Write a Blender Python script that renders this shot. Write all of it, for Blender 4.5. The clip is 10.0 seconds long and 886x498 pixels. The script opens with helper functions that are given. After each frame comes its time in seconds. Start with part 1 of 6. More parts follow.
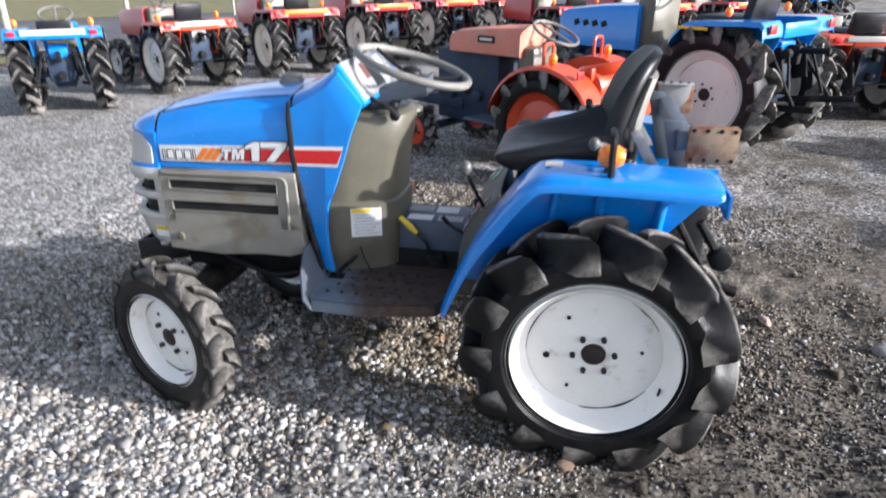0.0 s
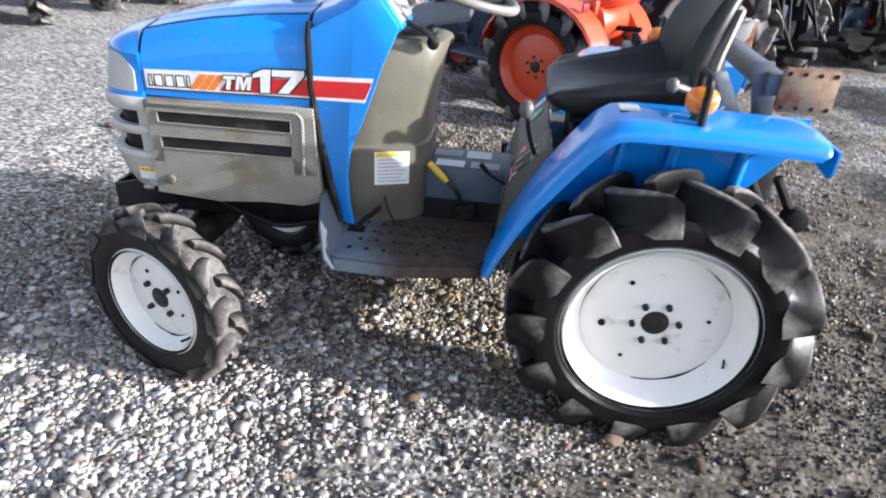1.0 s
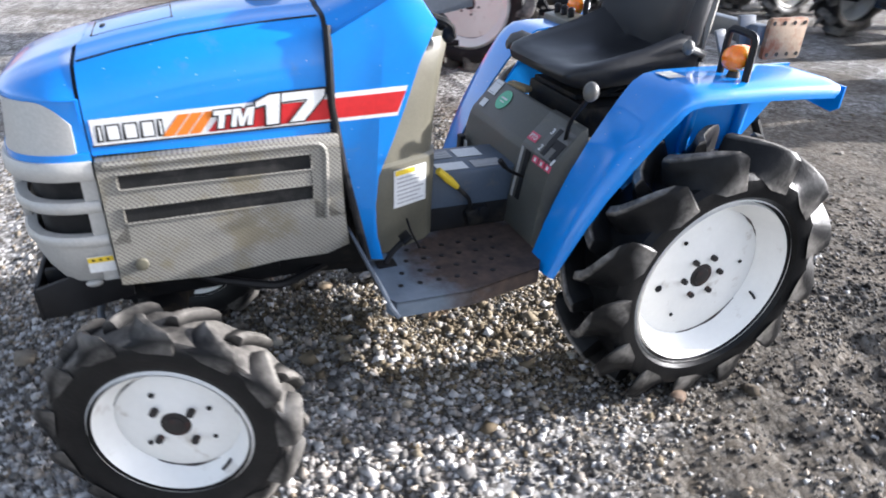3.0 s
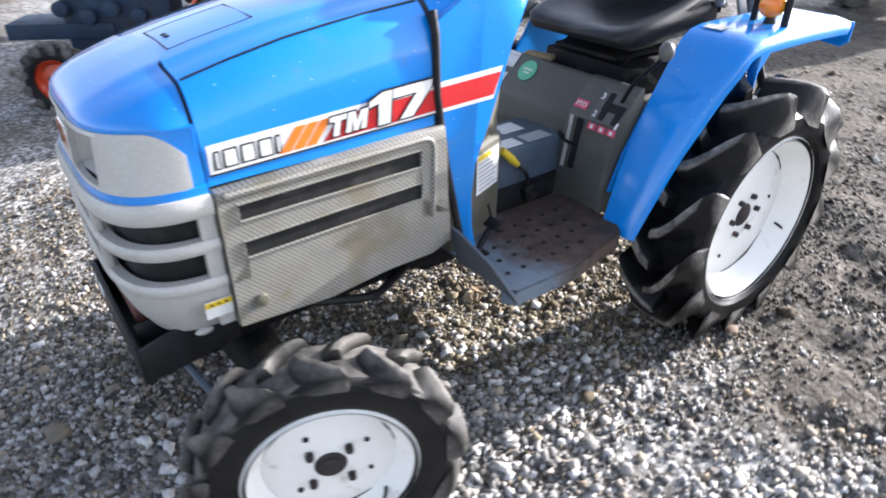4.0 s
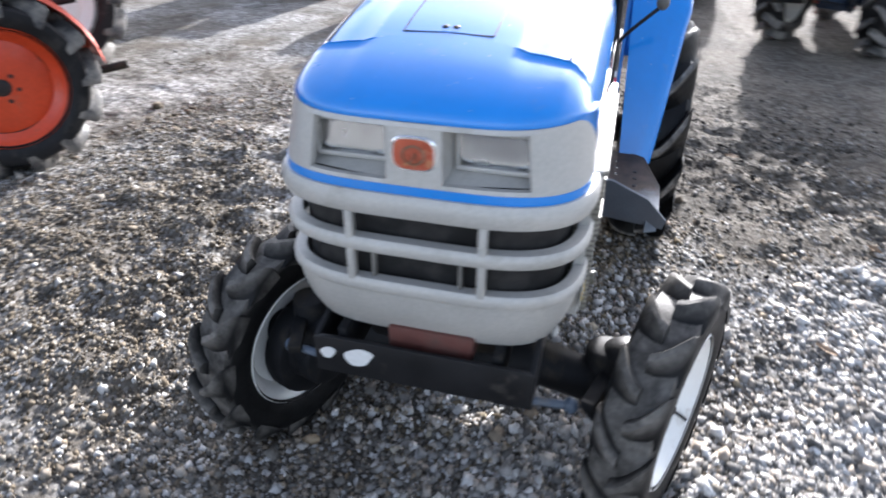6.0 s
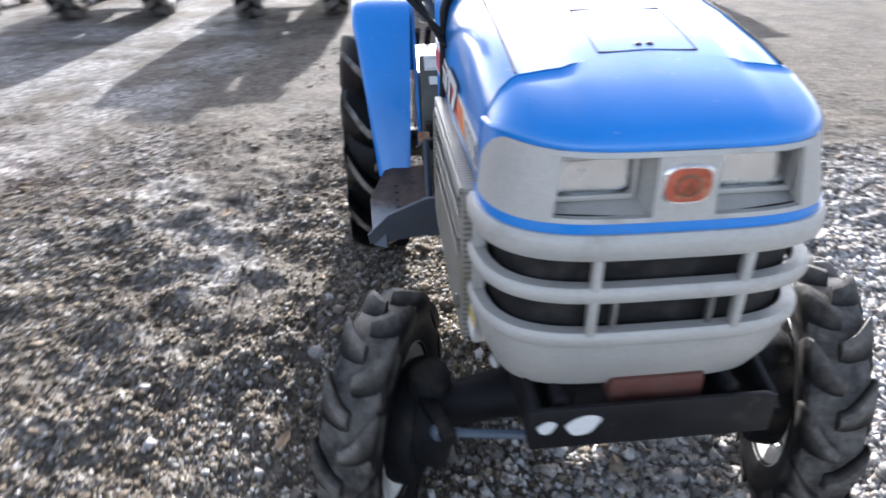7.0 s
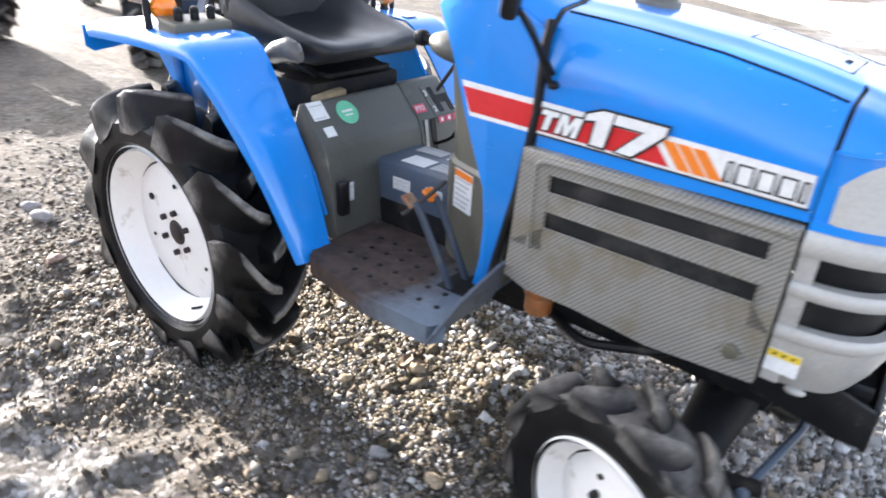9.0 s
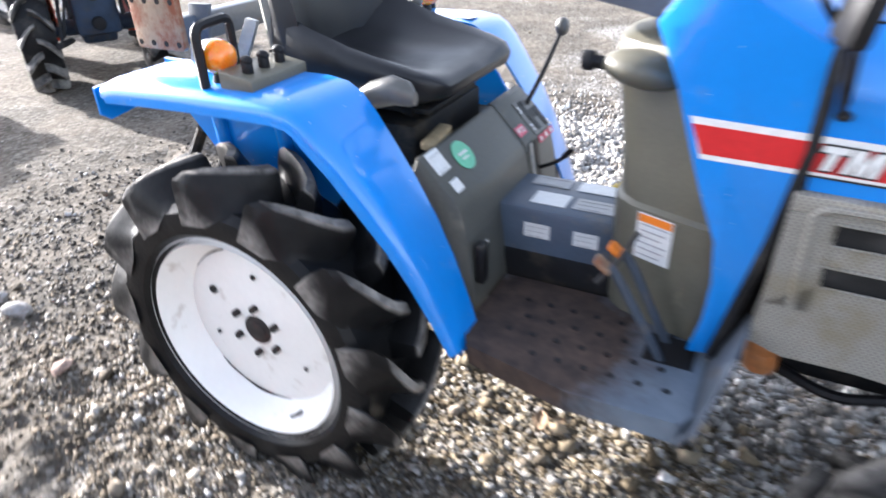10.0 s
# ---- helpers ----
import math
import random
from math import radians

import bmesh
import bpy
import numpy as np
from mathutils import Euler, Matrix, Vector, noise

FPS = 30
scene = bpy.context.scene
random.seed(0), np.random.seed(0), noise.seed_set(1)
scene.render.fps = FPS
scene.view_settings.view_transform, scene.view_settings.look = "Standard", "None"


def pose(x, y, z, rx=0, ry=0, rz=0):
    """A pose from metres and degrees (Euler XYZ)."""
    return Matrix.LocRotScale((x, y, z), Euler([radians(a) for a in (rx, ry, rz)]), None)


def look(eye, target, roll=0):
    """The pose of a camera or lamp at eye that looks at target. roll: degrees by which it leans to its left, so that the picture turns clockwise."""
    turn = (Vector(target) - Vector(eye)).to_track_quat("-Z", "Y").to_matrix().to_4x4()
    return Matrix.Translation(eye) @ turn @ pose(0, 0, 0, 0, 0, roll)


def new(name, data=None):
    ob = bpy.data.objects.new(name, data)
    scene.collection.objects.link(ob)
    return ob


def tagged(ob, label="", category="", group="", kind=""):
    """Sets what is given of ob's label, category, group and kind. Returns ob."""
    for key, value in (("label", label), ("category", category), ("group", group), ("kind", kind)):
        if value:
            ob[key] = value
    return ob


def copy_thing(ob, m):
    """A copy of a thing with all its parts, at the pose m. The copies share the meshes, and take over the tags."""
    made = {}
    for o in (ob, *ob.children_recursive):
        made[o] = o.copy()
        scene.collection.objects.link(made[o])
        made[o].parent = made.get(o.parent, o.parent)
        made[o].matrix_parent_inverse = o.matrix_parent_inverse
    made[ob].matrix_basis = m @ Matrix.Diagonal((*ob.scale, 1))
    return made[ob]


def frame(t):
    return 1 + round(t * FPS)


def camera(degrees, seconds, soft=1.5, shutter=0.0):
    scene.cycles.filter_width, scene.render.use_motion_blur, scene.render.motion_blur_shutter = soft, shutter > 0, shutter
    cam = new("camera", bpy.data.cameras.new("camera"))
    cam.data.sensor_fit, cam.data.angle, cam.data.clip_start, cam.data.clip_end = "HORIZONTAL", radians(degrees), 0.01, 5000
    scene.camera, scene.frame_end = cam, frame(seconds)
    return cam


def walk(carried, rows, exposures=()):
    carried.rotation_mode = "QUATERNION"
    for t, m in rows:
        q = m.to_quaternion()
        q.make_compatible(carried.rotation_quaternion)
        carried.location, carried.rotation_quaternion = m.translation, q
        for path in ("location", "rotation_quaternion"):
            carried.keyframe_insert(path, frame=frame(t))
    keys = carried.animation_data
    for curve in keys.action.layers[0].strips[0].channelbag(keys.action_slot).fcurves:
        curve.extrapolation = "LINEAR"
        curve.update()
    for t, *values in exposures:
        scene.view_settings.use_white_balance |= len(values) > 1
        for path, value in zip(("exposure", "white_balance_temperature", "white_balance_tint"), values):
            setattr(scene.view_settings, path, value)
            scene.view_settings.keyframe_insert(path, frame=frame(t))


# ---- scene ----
cam = camera(68.7, 10.0, soft=1.75, shutter=0.7)
PATH = [
    (0, (-0.001, 0.058, 1.446), (-0.305, 1.863, 0.64), -0.0),
    (0.5, (-0.129, 0.154, 1.386), (-0.363, 1.925, 0.488), 2.9),
    (1, (-0.316, 0.275, 1.372), (-0.437, 2.017, 0.398), 3.4),
    (1.5, (-0.464, 0.421, 1.323), (-0.471, 2.137, 0.295), 2.6),
    (2, (-0.692, 0.557, 1.321), (-0.517, 2.261, 0.288), 1.0),
    (2.2, (-0.769, 0.576, 1.312), (-0.457, 2.263, 0.284), 1.5),
    (3.3, (-1.314, 0.703, 1.311), (-0.478, 2.243, 0.347), 1.7),
    (3.5, (-1.405, 0.781, 1.302), (-0.493, 2.279, 0.34), 0.8),
    (4, (-1.611, 0.966, 1.305), (-0.566, 2.315, 0.261), -0.2),
    (4.5, (-1.853, 1.16, 1.3), (-0.607, 2.346, 0.279), -0.2),
    (5, (-2.058, 1.393, 1.295), (-0.677, 2.376, 0.233), 0.4),
    (5.2, (-2.107, 1.508, 1.271), (-0.647, 2.423, 0.255), -0.2),
    (6.3, (-2.375, 2.221, 1.244), (-0.665, 2.43, 0.228), 1.1),
    (6.5, (-2.37, 2.355, 1.24), (-0.634, 2.455, 0.251), 1.0),
    (7, (-2.222, 2.709, 1.218), (-0.486, 2.479, 0.252), -0.4),
    (7.5, (-2.128, 2.983, 1.186), (-0.473, 2.33, 0.272), 2.1),
    (8, (-2.006, 3.205, 1.205), (-0.532, 2.2, 0.3), 2.2),
    (8.5, (-1.681, 3.407, 1.19), (-0.394, 2.18, 0.275), 0.8),
    (9, (-1.371, 3.587, 1.19), (-0.34, 2.13, 0.289), 3.3),
    (9.5, (-1.051, 3.685, 1.24), (-0.192, 2.142, 0.301), 1.6),
    (10, (-0.716, 3.557, 1.249), (0.056, 2.008, 0.247), -1.9),
]
EXPOSURES = [(0.0, 1.09, 5790, 14), (0.5, 1.06, 5740, 14), (1.0, 1.38, 5790, 14), (1.5, 1.42, 5790, 14), (2.0, 1.44, 5740, 14), (3.5, 1.72, 5810, 14), (5.0, 1.87, 5800, 14), (6.5, 1.74, 5760, 14), (8.0, 2.02, 5850, 14), (9.0, 2.46, 6070, 14), (9.5, 2.5, 5870, 14), (10.0, 2.44, 5900, 14)]
walk(cam, [(t, look(eye, target, roll)) for t, eye, target, roll in PATH], EXPOSURES)


# ---- world, sun ----
world = bpy.data.worlds.new("sky")
scene.world = world
world.use_nodes = True
wn = world.node_tree
sky = wn.nodes.new("ShaderNodeTexSky")
sky.sky_type, sky.sun_disc = "NISHITA", False
SUN_EL, SUN_AZ = radians(18), radians(-9)  # height, and the way towards the sun from +x
sky.sun_elevation, sky.sun_rotation = SUN_EL, radians(90) - SUN_AZ
sky.air_density, sky.dust_density = 1.0, 2.6
wn.nodes["Background"].inputs[1].default_value = 0.125
# thin high cloud pales the sky unevenly
grey = wn.nodes.new("ShaderNodeRGBToBW")
wn.links.new(sky.outputs[0], grey.inputs[0])
cloud = wn.nodes.new("ShaderNodeTexNoise")
cloud.inputs["Scale"].default_value, cloud.inputs["Detail"].default_value = 3.2, 5
cover = wn.nodes.new("ShaderNodeMapRange")
for key, value in (("From Min", 0.38), ("From Max", 0.66), ("To Min", 0.25), ("To Max", 0.85)):
    cover.inputs[key].default_value = value
wn.links.new(cloud.outputs[0], cover.inputs["Value"])
bright = wn.nodes.new("ShaderNodeMath")
bright.operation = "MULTIPLY"
bright.inputs[1].default_value = 1.5
wn.links.new(grey.outputs[0], bright.inputs[0])
veil = wn.nodes.new("ShaderNodeMix")
veil.data_type = "RGBA"
wn.links.new(cover.outputs[0], veil.inputs[0])
wn.links.new(sky.outputs[0], veil.inputs[6])
wn.links.new(bright.outputs[0], veil.inputs[7])
wn.links.new(veil.outputs[2], wn.nodes["Background"].inputs[0])
sun = new("sun", bpy.data.lights.new("sun", "SUN"))
sun.data.energy, sun.data.angle, sun.data.color = 4.6, radians(0.7), (1.0, 0.93, 0.82)
toward = Vector((math.cos(SUN_EL) * math.cos(SUN_AZ), math.cos(SUN_EL) * math.sin(SUN_AZ), math.sin(SUN_EL)))
sun.matrix_world = look(toward * 30, (0, 0, 0))


# ---- materials ----
def nodes_of(name):
    m = bpy.data.materials.new(name)
    m.use_nodes = True
    return m, m.node_tree.nodes, m.node_tree.links, m.node_tree.nodes["Principled BSDF"]


def noise_tex(n, l, co, scale, detail=4, rough=0.55):
    t = n.new("ShaderNodeTexNoise")
    t.inputs["Scale"].default_value, t.inputs["Detail"].default_value, t.inputs["Roughness"].default_value = scale, detail, rough
    l.new(co, t.inputs["Vector"])
    return t.outputs["Fac"]


def ramp(n, l, fac, stops):
    r = n.new("ShaderNodeValToRGB")
    while len(r.color_ramp.elements) < len(stops):
        r.color_ramp.elements.new(0.5)
    for e, (p, c) in zip(r.color_ramp.elements, stops):
        e.position, e.color = p, (*c, 1) if len(c) == 3 else c
    l.new(fac, r.inputs[0])
    return r.outputs[0]


def mix(n, l, fac, a, b, mode="MIX"):
    m = n.new("ShaderNodeMix")
    m.data_type, m.blend_type = "RGBA", mode
    for v, sock in ((fac, m.inputs[0]), (a, m.inputs[6]), (b, m.inputs[7])):
        if isinstance(v, (int, float)):
            sock.default_value = v
        elif isinstance(v, tuple):
            sock.default_value = (*v, 1)
        else:
            l.new(v, sock)
    return m.outputs[2]


def g(v):
    return (v, v, v)


def bump_to(n, l, height, bsdf, strength, distance):
    b = n.new("ShaderNodeBump")
    b.inputs["Strength"].default_value, b.inputs["Distance"].default_value = strength, distance
    l.new(height, b.inputs["Height"])
    l.new(b.outputs[0], bsdf.inputs["Normal"])


def surface(name, base, rough=0.5, metal=0.0, var=0.18, scale=7.0, dirt=None, dirt_at=(0.55, 0.7), dirt_scale=9.0, bump=0.15, bump_scale=90.0, coat=0.0, dirt_rough=0.85, spots=None, fine_mix=0.25, spec=0.5, sheen=0.0, coat_rough=0.16):
    """Base colour varied at two scales, worn by dirt where a noise is high, with fine relief."""
    m, n, l, b = nodes_of(name)
    co = n.new("ShaderNodeTexCoord").outputs["Object"]
    big, fine = noise_tex(n, l, co, scale, 5), noise_tex(n, l, co, bump_scale, 3)
    lo, hi = tuple(c * (1 - var) for c in base), tuple(min(1, c * (1 + var)) for c in base)
    col = ramp(n, l, big, [(0.3, lo), (0.7, hi)])
    col = mix(n, l, fine_mix, col, ramp(n, l, fine, [(0.35, g(0.55)), (0.65, g(1.0))]), "MULTIPLY")
    rgh = ramp(n, l, big, [(0.3, g(max(0.03, rough - 0.07))), (0.7, g(min(1, rough + 0.08)))])
    if dirt:
        mask = ramp(n, l, noise_tex(n, l, co, dirt_scale, 8, 0.65), [(dirt_at[0], g(0)), (dirt_at[1], g(1))])
        col, rgh = mix(n, l, mask, col, dirt), mix(n, l, mask, rgh, g(dirt_rough))
    if spots:
        v = n.new("ShaderNodeTexVoronoi")
        v.inputs["Scale"].default_value = spots[1]
        l.new(co, v.inputs["Vector"])
        m2 = ramp(n, l, v.outputs["Distance"], [(spots[2], g(1)), (spots[2] + 0.03, g(0))])
        col = mix(n, l, m2, col, spots[0])
    l.new(col, b.inputs["Base Color"])
    l.new(rgh, b.inputs["Roughness"])
    b.inputs["Metallic"].default_value, b.inputs["Coat Weight"].default_value = metal, coat
    b.inputs["Coat Roughness"].default_value = coat_rough
    b.inputs["Specular IOR Level"].default_value, b.inputs["Sheen Weight"].default_value, b.inputs["Sheen Roughness"].default_value = spec, sheen, 0.35
    bump_to(n, l, fine, b, bump, 0.002)
    return m


def perforated(name, base):
    """Grey moulding with staggered round dimples, 7 mm apart."""
    m, n, l, b = nodes_of(name)
    co = n.new("ShaderNodeTexCoord").outputs["Object"]
    sep = n.new("ShaderNodeSeparateXYZ")
    l.new(co, sep.inputs[0])
    waves = []
    for way in ("ADD", "SUBTRACT"):
        turn = n.new("ShaderNodeMath")
        turn.operation = way
        l.new(sep.outputs[0], turn.inputs[0])
        l.new(sep.outputs[2], turn.inputs[1])
        sock = turn.outputs[0]
        k = n.new("ShaderNodeMath")
        k.operation = "MULTIPLY"
        k.inputs[1].default_value = 2 * math.pi / 0.0105
        l.new(sock, k.inputs[0])
        s = n.new("ShaderNodeMath")
        s.operation = "SINE"
        l.new(k.outputs[0], s.inputs[0])
        waves.append(s.outputs[0])
    add = n.new("ShaderNodeMath")
    l.new(waves[0], add.inputs[0])
    l.new(waves[1], add.inputs[1])
    dots = ramp(n, l, add.outputs[0], [(0.1, g(0)), (0.6, g(1))])
    big = noise_tex(n, l, co, 9, 6)
    col = ramp(n, l, big, [(0.3, tuple(c * 0.8 for c in base)), (0.7, base)])
    col = mix(n, l, mix(n, l, 0.25, dots, g(0)), col, tuple(c * 0.22 for c in base))
    stain = ramp(n, l, noise_tex(n, l, co, 7, 8, 0.68), [(0.50, g(0)), (0.62, g(0.65))])
    col = mix(n, l, stain, col, (0.15, 0.125, 0.07))
    l.new(col, b.inputs["Base Color"])
    b.inputs["Roughness"].default_value = 0.5
    bump_to(n, l, dots, b, 0.4, -0.001)
    return m


def floor_metal():
    """Worn grey-blue paint on the footplate, rusted brown where feet stand."""
    m, n, l, b = nodes_of("footplate_paint")
    co = n.new("ShaderNodeTexCoord").outputs["Object"]
    sep = n.new("ShaderNodeSeparateXYZ")
    l.new(co, sep.inputs[0])
    paint = ramp(n, l, noise_tex(n, l, co, 14, 6), [(0.3, (0.085, 0.112, 0.15)), (0.7, (0.14, 0.175, 0.215))])
    rust = ramp(n, l, noise_tex(n, l, co, 30, 6), [(0.3, (0.020, 0.013, 0.010)), (0.7, (0.066, 0.041, 0.029))])
    dist = n.new("ShaderNodeVectorMath")
    dist.operation = "DISTANCE"
    ab = n.new("ShaderNodeVectorMath")
    ab.operation = "ABSOLUTE"
    l.new(co, ab.inputs[0])
    l.new(ab.outputs[0], dist.inputs[0])
    dist.inputs[1].default_value = (0.60, 0.28, 0.448)
    add = n.new("ShaderNodeMath")
    add.operation = "MULTIPLY_ADD"
    l.new(noise_tex(n, l, co, 12, 8, 0.7), add.inputs[0])
    add.inputs[1].default_value = 0.22
    l.new(dist.outputs["Value"], add.inputs[2])
    mask = ramp(n, l, add.outputs[0], [(0.29, g(1)), (0.39, g(0))])
    l.new(mix(n, l, mask, paint, rust), b.inputs["Base Color"])
    l.new(mix(n, l, mask, g(0.42), g(0.75)), b.inputs["Roughness"])
    bump_to(n, l, noise_tex(n, l, co, 120, 4), b, 0.25, 0.002)
    return m


def tyre_rubber(name, r0, r1, amount, gloss=0.42, edge=9.0, pale=1.0):
    """Black rubber round the y axis, with pale dust worn into it from radius r0 outwards."""
    m, n, l, b = nodes_of(name)
    co = n.new("ShaderNodeTexCoord").outputs["Object"]
    flat = n.new("ShaderNodeVectorMath")
    flat.operation = "MULTIPLY"
    flat.inputs[1].default_value = (1, 0, 1)
    l.new(co, flat.inputs[0])
    length = n.new("ShaderNodeVectorMath")
    length.operation = "LENGTH"
    l.new(flat.outputs[0], length.inputs[0])
    far = n.new("ShaderNodeMapRange")
    far.inputs["From Min"].default_value, far.inputs["From Max"].default_value, far.inputs["To Max"].default_value = r0, r1, amount
    l.new(length.outputs["Value"], far.inputs["Value"])
    sides = n.new("ShaderNodeSeparateXYZ")
    l.new(co, sides.inputs[0])
    wide = n.new("ShaderNodeMath")
    wide.operation = "ABSOLUTE"
    l.new(sides.outputs[1], wide.inputs[0])
    scuff = n.new("ShaderNodeMapRange")
    scuff.inputs["From Min"].default_value, scuff.inputs["From Max"].default_value, scuff.inputs["To Max"].default_value = edge, edge + 0.006, 0.6
    l.new(wide.outputs[0], scuff.inputs["Value"])
    most = n.new("ShaderNodeMath")
    most.operation = "MAXIMUM"
    l.new(far.outputs[0], most.inputs[0])
    l.new(scuff.outputs[0], most.inputs[1])
    blot = ramp(n, l, noise_tex(n, l, co, 16, 8, 0.65), [(0.34, g(0.15)), (0.56, g(1.0))])
    mask = mix(n, l, 1.0, most.outputs[0], blot, "MULTIPLY")
    black = ramp(n, l, noise_tex(n, l, co, 22, 5), [(0.3, (0.006, 0.006, 0.0065)), (0.7, (0.012, 0.012, 0.012))])
    dust = ramp(n, l, noise_tex(n, l, co, 60, 5), [(0.3, (0.17 * pale, 0.157 * pale, 0.138 * pale)), (0.7, (0.30 * pale, 0.28 * pale, 0.252 * pale))])
    l.new(mix(n, l, mask, black, dust), b.inputs["Base Color"])
    l.new(mix(n, l, mask, g(gloss), g(0.75)), b.inputs["Roughness"])
    b.inputs["Specular IOR Level"].default_value = 0.16
    bump_to(n, l, noise_tex(n, l, co, 90, 5, 0.65), b, 0.25, 0.004)
    return m


def stone_mat(name, stops, dusty=0.75):
    m, n, l, b = nodes_of(name)
    geo = n.new("ShaderNodeNewGeometry")
    co = n.new("ShaderNodeTexCoord").outputs["Object"]
    col = ramp(n, l, geo.outputs["Random Per Island"], stops)
    grain = noise_tex(n, l, co, 220, 4, 0.7)
    col = mix(n, l, 0.5, col, ramp(n, l, grain, [(0.3, g(0.5)), (0.7, g(1.0))]), "MULTIPLY")
    dust = ramp(n, l, noise_tex(n, l, co, 1.7, 6, 0.6), [(0.46, g(0)), (0.66, g(dusty))])
    col = mix(n, l, dust, col, mix(n, l, 0.35, (0.07, 0.058, 0.045), col))
    l.new(col, b.inputs["Base Color"])
    b.inputs["Roughness"].default_value, b.inputs["Specular IOR Level"].default_value = 0.9, 0.15
    bump_to(n, l, grain, b, 0.4, 0.003)
    return m


def ground_mat():
    """Fine grit and soil: small stones as cells, darker earth in patches, some shade painted as soil, tracks."""
    m, n, l, b = nodes_of("gravel_ground")
    co = n.new("ShaderNodeTexCoord").outputs["Object"]
    warp = noise_tex(n, l, co, 30, 3)
    v = n.new("ShaderNodeTexVoronoi")
    v.inputs["Scale"].default_value = 62
    l.new(co, v.inputs["Vector"])
    v2 = n.new("ShaderNodeTexVoronoi")
    v2.inputs["Scale"].default_value = 27
    l.new(co, v2.inputs["Vector"])
    bw = n.new("ShaderNodeRGBToBW")
    l.new(v.outputs["Color"], bw.inputs[0])
    stones = ramp(n, l, bw.outputs[0], [(0.15, (0.07, 0.067, 0.063)), (0.4, (0.20, 0.195, 0.19)), (0.6, (0.40, 0.39, 0.37)), (0.82, (0.66, 0.65, 0.63))])
    stones = mix(n, l, ramp(n, l, v.outputs["Distance"], [(0.3, g(0)), (0.8, g(0.6))]), stones, (0.10, 0.09, 0.075))
    bw2 = n.new("ShaderNodeRGBToBW")
    l.new(v2.outputs["Color"], bw2.inputs[0])
    clods = ramp(n, l, bw2.outputs[0], [(0.22, (0.028, 0.025, 0.02)), (0.5, (0.0576, 0.0512, 0.04352)), (0.68, (0.1152, 0.105, 0.08704)), (0.80, (0.22, 0.205, 0.18))])
    soil = ramp(n, l, noise_tex(n, l, co, 38, 8, 0.75), [(0.36, (0.016, 0.0138, 0.0105)), (0.5, (0.06656, 0.05504, 0.04096)), (0.64, (0.1408, 0.1178, 0.08576))])
    grit = ramp(n, l, bw.outputs[0], [(0.2, (0.028, 0.025, 0.02)), (0.5, (0.064, 0.0576, 0.04864)), (0.72, (0.1408, 0.128, 0.1088)), (0.84, (0.26, 0.245, 0.22))])
    soil = mix(n, l, 0.55, soil, mix(n, l, 0.5, clods, grit))
    tan = ramp(n, l, noise_tex(n, l, co, 2.3, 6, 0.6), [(0.42, g(0)), (0.62, g(0.48))])
    soil = mix(n, l, tan, soil, mix(n, l, 0.45, (0.27, 0.225, 0.175), soil))
    sep = n.new("ShaderNodeSeparateXYZ")
    l.new(co, sep.inputs[0])
    more = noise_tex(n, l, co, 1.3, 8, 0.66)
    # more soil towards +x; its extra darkness partly paints in shade
    soil_shade = []
    for axis, low, high, v0, v1 in ((0, -0.1, 1.1, 0.0, 0.24), (1, 2.9, 4.0, 1.0, 0.2)):
        rise = n.new("ShaderNodeMapRange")
        for key, value in (("From Min", low), ("From Max", high), ("To Min", v0), ("To Max", v1)):
            rise.inputs[key].default_value = value
        l.new(sep.outputs[axis], rise.inputs["Value"])
        soil_shade.append(rise.outputs[0])
    plus = n.new("ShaderNodeMath")
    plus.operation = "MULTIPLY_ADD"
    l.new(soil_shade[0], plus.inputs[0])
    l.new(soil_shade[1], plus.inputs[1])
    l.new(more, plus.inputs[2])
    more = plus.outputs[0]
    # shade round (1.2, 1.7), put into the colour as darker soil
    shade_spot = n.new("ShaderNodeVectorMath")
    shade_spot.operation = "DISTANCE"
    l.new(co, shade_spot.inputs[0])
    shade_spot.inputs[1].default_value = (1.2, 1.7, 0.0)
    shade_amount = n.new("ShaderNodeMapRange")
    shade_amount.inputs["From Min"].default_value, shade_amount.inputs["From Max"].default_value, shade_amount.inputs["To Min"].default_value, shade_amount.inputs["To Max"].default_value = 0.5, 1.6, 0.32, 0.0
    l.new(shade_spot.outputs["Value"], shade_amount.inputs["Value"])
    plus = n.new("ShaderNodeMath")
    l.new(more, plus.inputs[0])
    l.new(shade_amount.outputs[0], plus.inputs[1])
    more = plus.outputs[0]
    clod = n.new("ShaderNodeVectorMath")
    clod.operation = "DISTANCE"
    l.new(co, clod.inputs[0])
    clod.inputs[1].default_value = (-0.7, 3.15, 0.0)
    near = n.new("ShaderNodeMapRange")
    near.inputs["From Min"].default_value, near.inputs["From Max"].default_value, near.inputs["To Min"].default_value, near.inputs["To Max"].default_value = 0.3, 1.3, 0.13, 0.0
    l.new(clod.outputs["Value"], near.inputs["Value"])
    plus = n.new("ShaderNodeMath")
    l.new(more, plus.inputs[0])
    l.new(near.outputs[0], plus.inputs[1])
    more = plus.outputs[0]
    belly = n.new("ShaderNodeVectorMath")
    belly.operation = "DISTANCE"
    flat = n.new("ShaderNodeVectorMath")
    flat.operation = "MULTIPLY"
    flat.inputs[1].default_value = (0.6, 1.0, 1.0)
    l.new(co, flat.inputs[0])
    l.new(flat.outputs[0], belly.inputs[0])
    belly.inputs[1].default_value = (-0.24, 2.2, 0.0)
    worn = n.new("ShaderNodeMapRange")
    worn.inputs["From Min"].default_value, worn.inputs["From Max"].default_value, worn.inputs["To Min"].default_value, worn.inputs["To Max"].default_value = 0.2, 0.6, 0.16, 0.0
